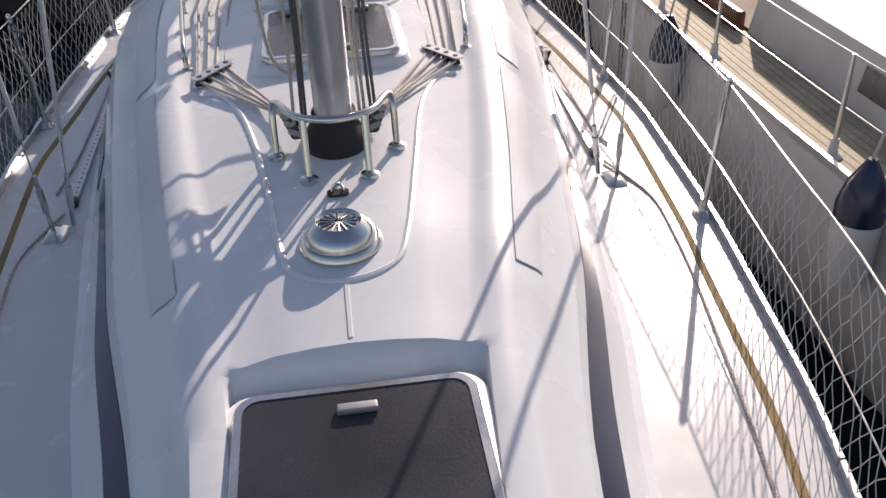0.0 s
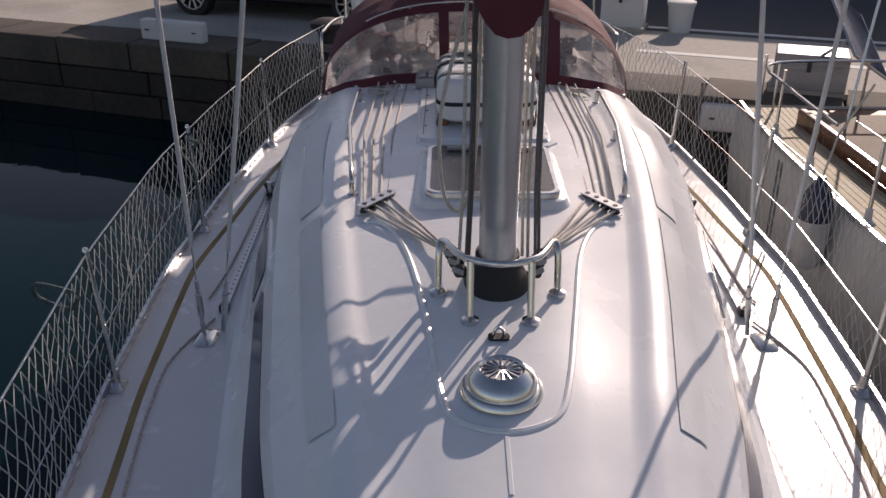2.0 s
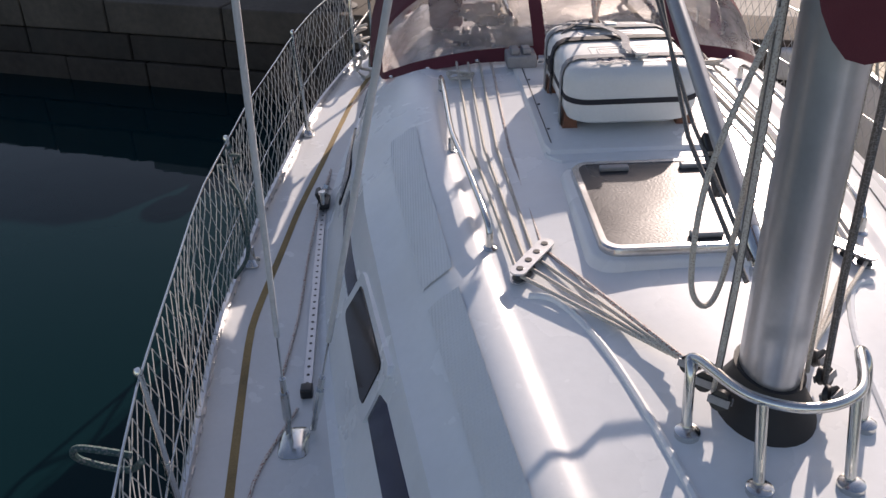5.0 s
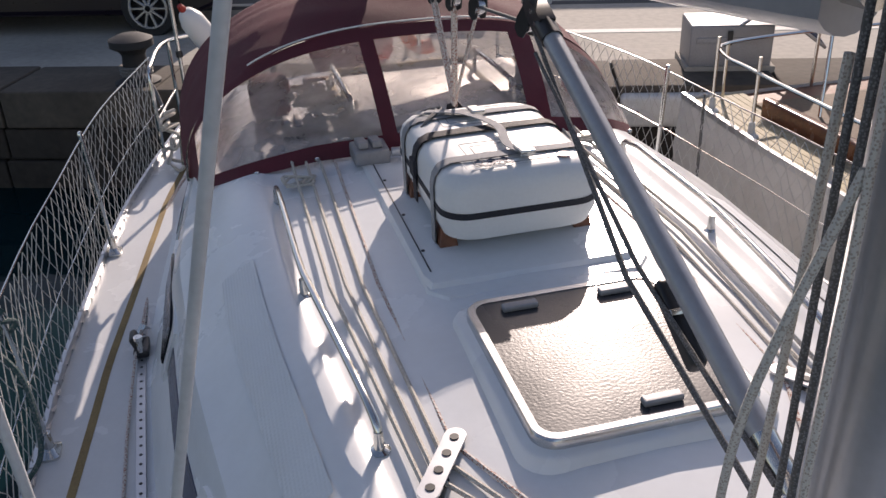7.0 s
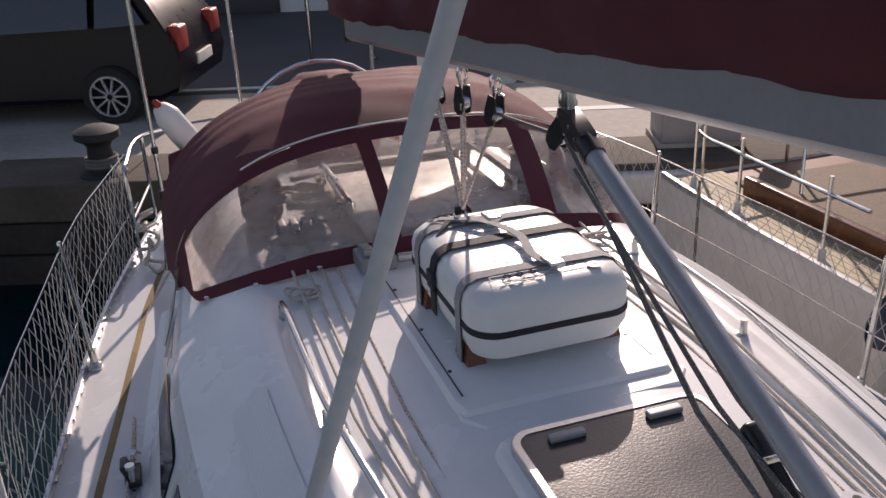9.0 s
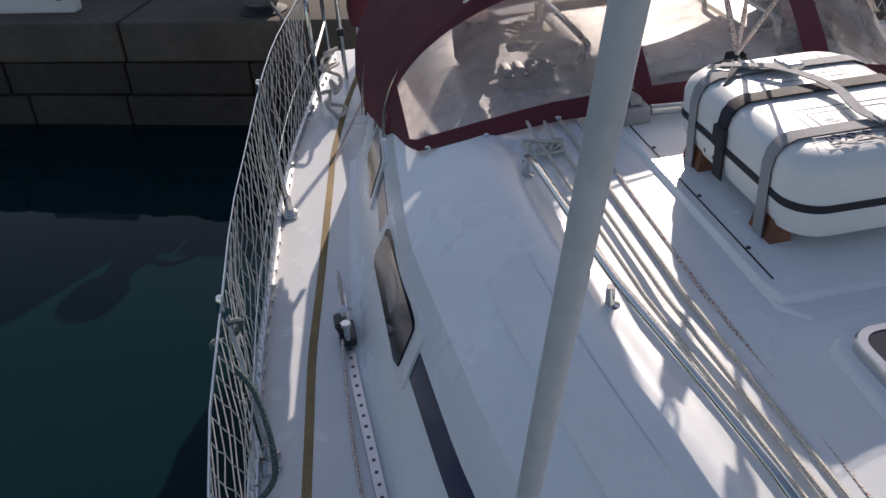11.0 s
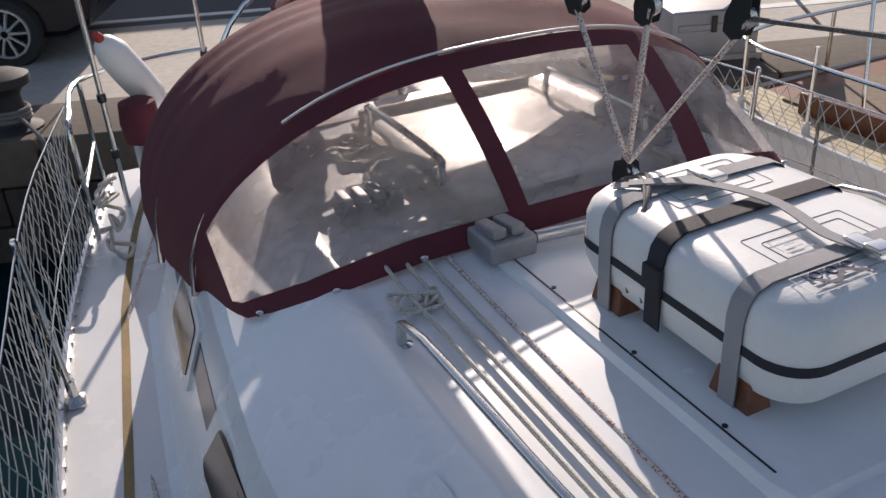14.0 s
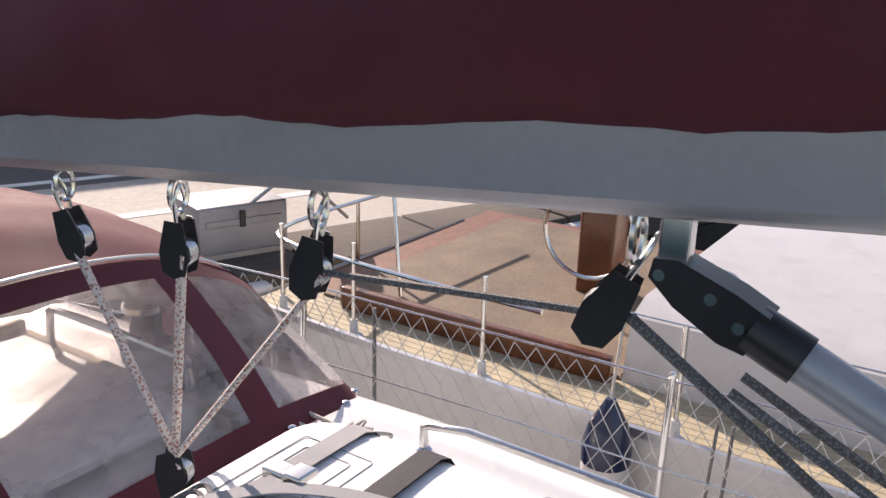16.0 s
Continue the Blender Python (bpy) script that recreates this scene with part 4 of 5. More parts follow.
for k in range(2):
    bm = B()
    tube(bm, [vb + Vector((0.03 - 0.05 * k, -0.1, -0.12)), va + vd * 0.62 + Vector((0.03 - 0.05 * k, 0, -0.1)), va + Vector((0.02 - 0.05 * k, 0.02, 0.02))], 0.006, 7)
    solo("vang_rope", bm, ROPEB, "dark vang tackle rope under the strut", "rope", "vang tackle")
t = thing("vang_block", "long black vang tackle block", "block", at=tuple(va + vd * 0.45 + Vector((0.0, 0, -0.09))))
bm = B()
box(bm, -0.018, -0.02, -0.1, 0.018, 0.02, 0.1, 0.012, Matrix.Rotation(radians(-60), 4, "X"))
part("shell", bm, BLACK, t)
bm = B()
tube(bm, [(-0.022, 0, 0.03), (0.022, 0, 0.03)], 0.008)
part("pin", bm, STEEL, t)


def block(at, rot, size, label):
    """A tackle block: two cheeks, a sheave and a shackle above."""
    t = thing("tackle_block", label, "block", "mainsheet blocks", at=at)
    t.rotation_euler = rot
    for sx in (-1, 1):
        bm = B()
        o = [(-0.6, 0.9), (0.6, 0.9), (1, -0.2), (0.8, -0.85), (0, -1.05), (-0.8, -0.85), (-1, -0.2)]
        stack(bm, [([(px * size * 0.55, pz * size) for px, pz in o], 0), ([(px * size * 0.5, pz * size * 0.96) for px, pz in o], 0.006)], Matrix.Translation((sx * 0.014 + (0 if sx > 0 else -0.006), 0, 0)) @ Matrix(((0, 0, 1, 0), (1, 0, 0, 0), (0, 1, 0, 0), (0, 0, 0, 1))))
        part("cheek", bm, BLACK, t)
    bm = B()
    tube(bm, [(-0.012, 0, -0.2 * size), (0.012, 0, -0.2 * size)], size * 0.55, 18)
    part("sheave", bm, RIM, t)
    bm = B()
    strip(bm, [(0.024, 0, size * 0.9), (0.024, 0, 0), (0.024, 0, -size * 0.7)], 0.014, 0.003, (1, 0, 0))
    part("strap", bm, STEEL, t)
    bm = B()
    tube(bm, spline([(-0.01, 0, size * 0.85), (-0.014, 0, size + 0.03), (0, 0, size + 0.055), (0.014, 0, size + 0.03), (0.01, 0, size * 0.85)], 4), 0.004, 6)
    part("shackle", bm, STEEL, t)
    return t


blocks = []
for y, tilt in ((6.50, -18), (6.18, 3), (5.87, 12), (5.38, 28)):
    z = boom_z(y)
    t = block((0.02, y + 0.06 * math.sin(radians(tilt)), z - 0.12), (radians(tilt), 0, radians(15)), 0.052, "black mainsheet block hung under the boom")
    blocks.append((0.02, y, z - 0.13))
    bm = B()
    tube(bm, [(0.02 + 0.018 * math.cos(a), y, z - 0.03 + 0.03 * math.sin(a)) for a in [2 * math.pi * k / 14 for k in range(15)]], 0.005, 6)
    solo("boom_ring", bm, STEEL, "steel ring hanger under the boom", "shackle", "boom hangers")
low = (0.03, 6.25, 0.90)
block(low, (radians(180), 0, radians(20)), 0.06, "black double mainsheet block behind the liferaft")
for k, (x0, y0, z0) in enumerate(blocks[:3]):
    for j in range(2 if k < 2 else 1):
        bm = B()
        dx = 0.022 * (j - 0.5)
        tube(bm, [(x0 + dx, y0 + dx * 1.6, z0), (low[0] + dx * 0.7, low[1] + 0.015 * (k - 1) + dx, low[2] + 0.03)], 0.0065, 7)
        solo("mainsheet", bm, ROPER, "white and brown flecked mainsheet part", "rope", "mainsheet parts")
bm = B()
tube(bm, [blocks[2], blocks[3]], 0.0055, 7)
tube(bm, [blocks[3], (0.0, 4.7, 1.02), (0.03, 4.2, 0.82)], 0.0075, 7)
solo("mainsheet", bm, ROPEB, "grey flecked mainsheet tail led to the mast foot", "rope", "mainsheet parts")


# ---- hatches, vent, garage ----
def hatch(cx, cy, cz, w, d, tilt, handles, label):
    t = thing("deck_hatch", label, "hatch", "deck hatches", at=(cx, cy, cz))
    t.rotation_euler = (radians(tilt), 0, 0)
    bm = B()
    stack(bm, [(round_rect(w + 0.10, d + 0.10, 0.09), -0.05), (round_rect(w + 0.06, d + 0.06, 0.08), -0.006), (round_rect(w + 0.04, d + 0.04, 0.07), 0.0)])
    part("coaming", bm, GEL, t, "moulded white hatch coaming")
    bm = B()
    a, b = round_rect(w, d, 0.06), round_rect(w - 0.045, d - 0.045, 0.045)
    z = 0.028
    va = [[bm.verts.new((x, y, zz)) for x, y in o] for o, zz in ((a, -0.002), (a, z - 0.006), ([(x * 0.985, y * 0.985) for x, y in a], z), (b, z), (b, z - 0.012))]
    n = len(a)
    for p, q in zip(va, va[1:]):
        for k in range(n):
            bm.faces.new((p[k], p[(k + 1) % n], q[(k + 1) % n], q[k]))
    part("frame", bm, RIM, t, "pale aluminium hatch frame")
    bm = B()
    stack(bm, [(b, z - 0.012), (b, z - 0.003)])
    part("lens", bm, LENS, t, "smoked acrylic lens")
    for hx, hy in handles:
        bm = B()
        box(bm, hx - 0.05, hy - 0.014, z - 0.003, hx + 0.05, hy + 0.014, z + 0.014, 0.006)
        part("handle", bm, GREYB, t)
    return t


hatch(0.012, 4.825, 0.728, 0.57, 0.60, 1.6, ((0.04, -0.24), (0.14, 0.23), (-0.14, 0.23)), "square smoked deck hatch aft of the mast")
hatch(-0.01, 2.46, 0.468, 0.60, 0.62, 4.0, ((0.0, 0.22),), "dark foredeck hatch in a white frame")
vent = thing("mushroom_vent", "stainless dome deck ventilator on the coachroof", "ventilator", at=(-0.015, 3.315, ZC(3.315) - 0.006))
bm = B()
lathe(bm, [(0.125, 0), (0.122, 0.012), (0.115, 0.02)], sides=36)
part("base_ring", bm, STEEL, vent)
bm = B()
lathe(bm, [(0.108, 0.018), (0.106, 0.035), (0.095, 0.055), (0.075, 0.072), (0.068, 0.078), (0.064, 0.074), (0.06, 0.068)], sides=36)
part("dome", bm, STEEL, vent)
bm = B()
lathe(bm, [(0.06, 0.06), (0.06, 0.069), (0.0595, 0.07)], sides=36)
part("glass_disc", bm, GREYB, vent, "grey disc in the dome")
for k in range(16):
    bm = B()
    a = 2 * math.pi * k / 16
    tube(bm, [(0.012 * math.cos(a), 0.012 * math.sin(a), 0.074), (0.058 * math.cos(a), 0.058 * math.sin(a), 0.072)], 0.0028, 5)
    part("grille_bar", bm, RIM, vent)

# raised plinth moulding round vent and mast
bm = B()
out = spline([(-0.50, 4.43, 0), (-0.42, 4.38, 0), (-0.33, 4.15, 0), (-0.25, 3.75, 0), (-0.20, 3.35, 0), (-0.15, 3.19, 0), (-0.01, 3.13, 0), (0.13, 3.19, 0), (0.19, 3.35, 0), (0.26, 3.75, 0), (0.33, 4.15, 0), (0.42, 4.38, 0), (0.50, 4.43, 0)], 6)
tube(bm, [(p.x, p.y, roof_z(p.x, p.y) - 0.004) for p in out], 0.012, 8)
part("moulded_ridge", bm, GEL, yacht)
bm = B()
tube(bm, [(-0.01, y, roof_z(0.01, y) - 0.006) for y in np.arange(2.9, 3.13, 0.03)], 0.01, 6)
part("moulded_ridge", bm, GEL, yacht)

# garage: raised moulding that takes the sliding hatch
bm = B()
gz0, gz1 = 0.67, 0.742
rows = [(-0.31, 5.28), (-0.325, 5.34), (-0.33, 6.32), (0.33, 6.32), (0.325, 5.34), (0.31, 5.28)]
stack(bm, [([(x * 1.06, y - 0.02 if y < 5.3 else y) for x, y in rows], gz0), ([(x * 1.03, y) for x, y in rows], gz1 - 0.012), ([(x, y + 0.01 if y < 5.35 else y) for x, y in rows], gz1)])
part("hatch_garage", bm, GEL, yacht, "raised white sliding hatch garage")
bm = B()
stack(bm, [([(-0.37, 5.27), (-0.34, 5.46), (0.34, 5.46), (0.41, 5.27), (0.34, 5.17), (-0.31, 5.17)], 0.66), ([(-0.33, 5.28), (-0.32, 5.44), (0.32, 5.44), (0.36, 5.28), (0.31, 5.22), (-0.28, 5.22)], 0.728)])
part("garage_apron", bm, GEL, yacht)
for s in (-1, 1):
    bm = B()
    box(bm, s * 0.345 - 0.02, 5.29, 0.68, s * 0.345 + 0.02, 5.36, 0.712, 0.004)
    part("drain_slot", bm, BLACK, yacht, "dark drain slot beside the garage")
    for y in (5.5, 5.78, 6.1):
        bm = B()
        lathe(bm, [(0.006, 0), (0.006, 0.003)], s * 0.29, y, gz1, 8)
        part("screw", bm, BLACK, yacht)
    bm = B()
    strip(bm, [(s * 0.30, 5.36, gz1), (s * 0.30, 6.3, gz1)], 0.004, 0.002)
    part("groove", bm, BLACK, yacht)

# ---- liferaft ----
raft = thing("liferaft_canister", "white liferaft canister strapped on teak chocks", "liferaft", at=(0.02, 5.76, 0.738))
RW, RL = 0.51, 0.70


def raft_layer(w, d, z, r=0.09):
    return round_rect(w, d, r, 7), z


bm = B()
stack(bm, [raft_layer(RW - 0.10, RL - 0.10, 0.035, 0.08), raft_layer(RW - 0.03, RL - 0.03, 0.055), raft_layer(RW, RL, 0.10), raft_layer(RW, RL, 0.132)])
part("lower_shell", bm, RAFTW, raft)
bm = B()
stack(bm, [raft_layer(RW + 0.006, RL + 0.006, 0.130), raft_layer(RW + 0.006, RL + 0.006, 0.150)])
part("seam_band", bm, WEBB, raft, "black rubber seam band")
bm = B()
stack(bm, [raft_layer(RW, RL, 0.149), raft_layer(RW, RL, 0.205), raft_layer(RW - 0.015, RL - 0.015, 0.232), raft_layer(RW - 0.05, RL - 0.05, 0.254), raft_layer(RW - 0.11, RL - 0.11, 0.264), raft_layer(RW - 0.2, RL - 0.2, 0.266)])
part("upper_shell", bm, RAFTW, raft)
for y0, y1 in ((-0.27, -0.07), (0.11, 0.27)):
    bm = B()
    for d in (0.0, 0.028):
        loop = [Vector((px, py + (y0 + y1) / 2, 0.2665)) for px, py in round_rect(0.27 - 2 * d, y1 - y0 - 2 * d, 0.008, 3)]
        tube(bm, loop + loop[:1], 0.0011, 5)
    part("moulded_line", bm, LINEG, raft, "thin dark outline moulded in the lid")


def wrap(bm, y, wid, lift, skew=0.0, low=0.0):
    """A flat belt over the canister, its width along the canister."""
    h = RW / 2 + lift
    sec = [(-h, low), (-h, 0.20), (-h + 0.008, 0.232 + lift * 0.5), (-h + 0.026, 0.256 + lift * 0.5), (-h + 0.058, 0.266 + lift), (-0.08, 0.268 + lift)]
    sec = sec + [(-px, pz) for px, pz in sec[::-1]]
    rows = [[(px, y + skew * px - wid / 2, pz), (px, y + skew * px + wid / 2, pz)] for px, pz in sec]
    grid(bm, rows)
    inner = [[(px * 0.985, y + skew * px - wid / 2, pz - 0.003), (px * 0.985, y + skew * px + wid / 2, pz - 0.003)] for px, pz in sec]
    grid(bm, inner)


for y in (-0.205, 0.205):
    ck = new("chock")
    ck.parent = raft
    for s in (-1, 1):
        bm = B()
        stack(bm, [([(-0.03, -0.055), (0.03, -0.055), (0.03, 0.055), (-0.03, 0.055)], 0.0), ([(-0.015, -0.04), (0.02, -0.04), (0.02, 0.04), (-0.015, 0.04)], 0.09)], Matrix.Translation((s * (RW / 2 - 0.03), y, 0)) @ Matrix.Rotation(0 if s < 0 else math.pi, 4, "Z"))
        part("teak_pad", bm, TEAK, ck, "dark teak chock")
    # webbing straps up the sides
    bm = B()
    hw_ = RW / 2 + 0.006
    wrap(bm, y, 0.045, 0.006)
    part("strap", bm, WEB, raft, "grey webbing strap")
bm = B()
hw_ = RW / 2 + 0.008
wrap(bm, 0.035, 0.05, 0.008, 0.02, 0.05)
part("strap", bm, WEBB, raft, "black webbing strap")
bm = B()
box(bm, -hw_ - 0.009, 0.0, 0.14, -hw_ + 0.004, 0.06, 0.2, 0.004)
part("buckle_pad", bm, WEBB, raft)
# diagonal lashing with buckles over the top
bm = B()
strip(bm, spline([(-0.16, 0.26, 0.277), (-0.05, 0.16, 0.29), (0.02, 0.0, 0.288), (0.0, -0.16, 0.285), (0.03, -0.24, 0.281)], 5), 0.03, 0.003)
strip(bm, spline([(-0.19, 0.28, 0.268), (-0.1, 0.22, 0.28), (0.0, 0.18, 0.284)], 5), 0.03, 0.003)
part("lashing", bm, WEB, raft, "loose grey lashing strap")
for bx, by in ((0.03, -0.22), (0.0, 0.20)):
    bm = B()
    box(bm, bx - 0.02, by - 0.045, 0.272, bx + 0.02, by + 0.03, 0.292, 0.005)
    box(bm, bx - 0.024, by - 0.06, 0.285, bx + 0.024, by - 0.02, 0.3, 0.005)
    part("buckle", bm, STEEL, raft, "steel ratchet buckle")
for k in range(2):
    bm = B()
    tube(bm, spline([(-0.2 + 0.03 * k, 0.35, 0.17), (-0.17 + 0.03 * k, 0.30, 0.26), (-0.12 + 0.02 * k, 0.27, 0.278), (-0.19, 0.16, 0.268), (-0.245, 0.1 + 0.05 * k, 0.2), (-0.248, 0.08 + 0.05 * k, 0.08)], 6), 0.005, 6)
    part("cord", bm, ROPEB, raft)


def text_on(body, size, m, mat, parent, name="lettering"):
    cu = bpy.data.curves.new(name, "FONT")
    cu.body, cu.size, cu.extrude, cu.align_x, cu.align_y = body, size, 0.0006, "CENTER", "CENTER"
    tmp = bpy.data.objects.new(name, cu)
    scene.collection.objects.link(tmp)
    me = bpy.data.meshes.new_from_object(tmp.evaluated_get(bpy.context.evaluated_depsgraph_get()))
    bpy.data.objects.remove(tmp)
    me.materials.clear()
    me.materials.append(mat)
    ob = new(name, me)
    ob.parent = parent
    ob.matrix_local = m
    return ob


# printed panels on the lid: outlines, bars for small print, the maker's mark as plain shapes
for x0, y0, x1, y1 in ((-0.17, -0.30, 0.02, -0.235), (-0.10, -0.16, -0.02, -0.11)):
    bm = B()
    strip(bm, [(x0, y0, 0.2708), (x1, y0, 0.2708), (x1, y1, 0.2708), (x0, y1, 0.2708), (x0, y0 + 0.004, 0.2708)], 0.003, 0.0008)
    part("printed_panel", bm, PRINTL, raft)
    for k in range(2):
        bm = B()
        strip(bm, [(x0 + 0.02, y0 + 0.012 + 0.014 * k, 0.2708), (x1 - 0.025 - 0.01 * (k % 2), y0 + 0.012 + 0.014 * k, 0.2708)], 0.004, 0.0008)
        part("print_bar", bm, PRINTL, raft)
bm = B()
strip(bm, spline([(-0.13, -0.26, 0.272), (-0.10, -0.285, 0.272), (-0.06, -0.26, 0.272), (-0.02, -0.285, 0.272)], 5), 0.01, 0.0008)
for k in range(3):
    tube(bm, [(-0.12 + 0.04 * k + 0.012 * math.cos(a), -0.25 + 0.012 * math.sin(a), 0.2715) for a in [2 * math.pi * i / 10 for i in range(11)]], 0.0022, 4)
part("maker_mark", bm, PRINT, raft, "dark maker's mark")
bm = B()
lathe(bm, [(0.022, 0.2700), (0.022, 0.2712)], 0.15, -0.27, 0, 20)
part("round_sticker", bm, RED, raft, "small round red sticker")
bm = B()
box(bm, 0.138, -0.273, 0.2712, 0.162, -0.267, 0.2718)
part("sticker_bar", bm, LINEW, raft)

# ---- roof rails, organisers and control lines ----
for s in (-1, 1):
    xa = lambda y: s * float(np.interp(y, [4.7, 5.43, 6.13], [0.592, 0.675, 0.688]))
    t = thing("grab_rail", "long stainless grab rail along the coachroof edge", "grab rail", "grab rails")
    bm = B()
    line = [(xa(4.70), 4.70, roof_z(0.5, 4.7)), (xa(4.70), 4.705, roof_z(0.5, 4.7) + 0.05), (xa(4.72), 4.72, roof_z(0.5, 4.7) + 0.064)]
    line += [(xa(y), y, roof_z(0.5, y) + 0.07) for y in np.arange(4.8, 6.1, 0.1)] + [(xa(6.12), 6.11, 0.765), (xa(6.13), 6.13, 0.755), (xa(6.13), 6.13, 0.70)]
    tube(bm, line, 0.011, 10)
    part("tube", bm, STEEL, t)
    for y in (4.70, 5.43, 6.13):
        bm = B()
        lathe(bm, [(0.026, 0), (0.026, 0.006), (0.013, 0.012), (0.011, 0.06)], xa(y), y, roof_z(xa(y), y) - 0.004, 14)
        part("foot", bm, STEEL, t)
    # organiser
    o = thing("line_organiser", "grey five-sheave line organiser on the coachroof", "line organiser", "line organisers", at=(s * 0.472, 4.585, 0.658))
    o.rotation_euler = (0, 0, radians(90 + s * 33))
    bm = B()
    stack(bm, [(round_rect(0.24, 0.05, 0.024, 5), 0.008), (round_rect(0.24, 0.05, 0.024, 5), 0.012)])
    part("base_plate", bm, ALU, o)
    bm = B()
    stack(bm, [(round_rect(0.24, 0.05, 0.024, 5), 0.038), (round_rect(0.24, 0.05, 0.024, 5), 0.044)])
    part("top_plate", bm, ALU, o)
    for k in range(4):
        px = -0.085 + 0.057 * k
        bm = B()
        lathe(bm, [(0.024, 0.013), (0.018, 0.025), (0.024, 0.037)], px, 0, 0, 16)
        part("sheave", bm, BLACK, o)
        bm = B()
        lathe(bm, [(0.011, 0.044), (0.011, 0.0465)], px, 0, 0, 12)
        part("bolt", bm, BLACK, o)
    # lines: mast foot to organiser, then aft along the channel
    for k in range(4):
        f = (k - 1.5) / 1.5
        ox, oy = s * (0.472 + 0.047 * f), 4.585 - 0.072 * f
        start = (s * (0.15 + 0.012 * k), 4.02 + 0.05 * k * 0.5, 0.70 - 0.006 * k)
        endx = s * (0.60 - 0.055 * (3 - k))
        bm = B()
        tube(bm, [start, (ox, oy - 0.01, 0.683), (ox + s * 0.006, oy + 0.02, 0.683), (s * (0.60 - 0.048 * (3 - k)), 5.4, 0.712 + 0.004 * k), (endx, 6.3, 0.725), (endx, 6.52, 0.74)], 0.0062, 7)
        solo("control_line", bm, (ROPER, ROPE, ROPE, ROPE)[k], "red flecked control line led aft along the coachroof" if k == 0 else "pale control line led aft along the coachroof", "rope", "control lines")
    # folded line bundle where the lines enter the dodger
    bm = B()
    rk = random.Random(21 + s)
    tube(bm, spline([(s * (0.6 + rk.uniform(-0.07, 0.06)), 6.25 + rk.uniform(-0.06, 0.07), 0.715 + rk.uniform(0, 0.022)) for k in range(16)], 4), 0.0055, 6)
    solo("rope_tangle", bm, ROPE, "tangle of pale rope tails at the dodger's foot", "rope")

# winch pad box by the dodger sill
t = thing("rope_clutch", "grey rope clutch beside the hatch garage", "rope clutch", at=(-0.30, 6.33, 0.74))
bm = B()
box(bm, -0.07, -0.06, 0, 0.07, 0.08, 0.06, 0.012)
part("body", bm, GREYB, t)
for k in range(2):
    bm = B()
    box(bm, -0.05 + 0.055 * k, -0.05, 0.055, -0.01 + 0.055 * k, 0.06, 0.085, 0.008, Matrix.Rotation(radians(-8), 4, "X"))
    part("lever", bm, GREYB, t)
bm = B()
tube(bm, [(-0.22, 6.30, 0.775), (0.1, 6.26, 0.775), (0.36, 6.28, 0.77)], 0.018, 10)
solo("rolled_flap", bm, ALU, "grey furled flap lying along the dodger sill", "bar")

# ---- spray dodger ----
dodger = thing("spray_dodger", "maroon canvas spray dodger with clear vinyl windows", "spray dodger")


def base_curve(u):
    """Foot of the dodger: u from -1 (starboard) to 1."""
    a = abs(u)
    x = np.interp(a, [0, 0.5, 0.75, 0.88, 1], [0, 0.50, 0.80, 0.96, 1.01])
    y = np.interp(a, [0, 0.5, 0.75, 0.88, 1], [6.37, 6.40, 6.43, 6.58, 6.98])
    z = np.interp(a, [0, 0.5, 0.75, 0.88, 1], [0.755, 0.735, 0.69, 0.61, 0.50])
    return Vector((math.copysign(x, u), y, z))


def hoop(u, hy, top, half, foot):
    """A canopy bow: u from -1 to 1."""
    f = float(np.interp(abs(u), [0, 0.5, 0.75, 0.88, 0.95, 1], [0, 0.52, 0.80, 0.93, 0.98, 1.0]))
    return Vector((math.copysign(half * f, u), hy + 0.12 * abs(u) ** 3, foot + (top - foot) * max(0.0, 1 - f ** 2.6) ** 0.5))


def bow1(u):
    return hoop(u, 6.84, 1.145, 1.03, 0.52)


def front(u, v):
    """The windscreen's face: v from the foot (0) to the bow (1)."""
    p = base_curve(u).lerp(bow1(u), v)
    p.y -= 0.05 * math.sin(v * math.pi) * (1 - abs(u) ** 2)
    return p


US = [k / 40 - 1 for k in range(81)]


def sheet(bm, us, vs_, fn, thick=0.004):
    rows = [[fn(u, v) for u in us] for v in vs_]
    a = grid(bm, rows)
    b = grid(bm, [[Vector(p) + Vector((0, thick, -thick * 0.3)) for p in r] for r in rows])
    for r in (0, -1):
        for k in range(len(us) - 1):
            bm.faces.new((a[r][k], a[r][k + 1], b[r][k + 1], b[r][k]))
    for c in (0, -1):
        for k in range(len(vs_) - 1):
            bm.faces.new((a[k][c], a[k + 1][c], b[k + 1][c], b[k][c]))


panes = ((-0.90, -0.225), (-0.165, 0.40), (0.50, 0.90))
bm = B()
sheet(bm, US, [0.0, 0.07, 0.14], front)
part("foot_band", bm, MAROON, dodger)
bm = B()
sheet(bm, US, [0.90, 0.95, 1.0], front)
part("brow_band", bm, MAROON, dodger)
for a, b in ((-1.0, -0.90), (-0.225, -0.165), (0.40, 0.50), (0.90, 1.0)):
    bm = B()
    sheet(bm, [a + (b - a) * k / 3 for k in range(4)], [0.14 + 0.76 * k / 8 for k in range(9)], front)
    part("upright_band", bm, MAROON, dodger)
for a, b in panes:
    bm = B()
    sheet(bm, [a + (b - a) * k / 16 for k in range(17)], [0.14 + 0.76 * k / 8 for k in range(9)], front, 0.0015)
    ob = part("vinyl_window", bm, VINYL, dodger, "clear creased vinyl window")
    ob.visible_shadow = False
bm = B()


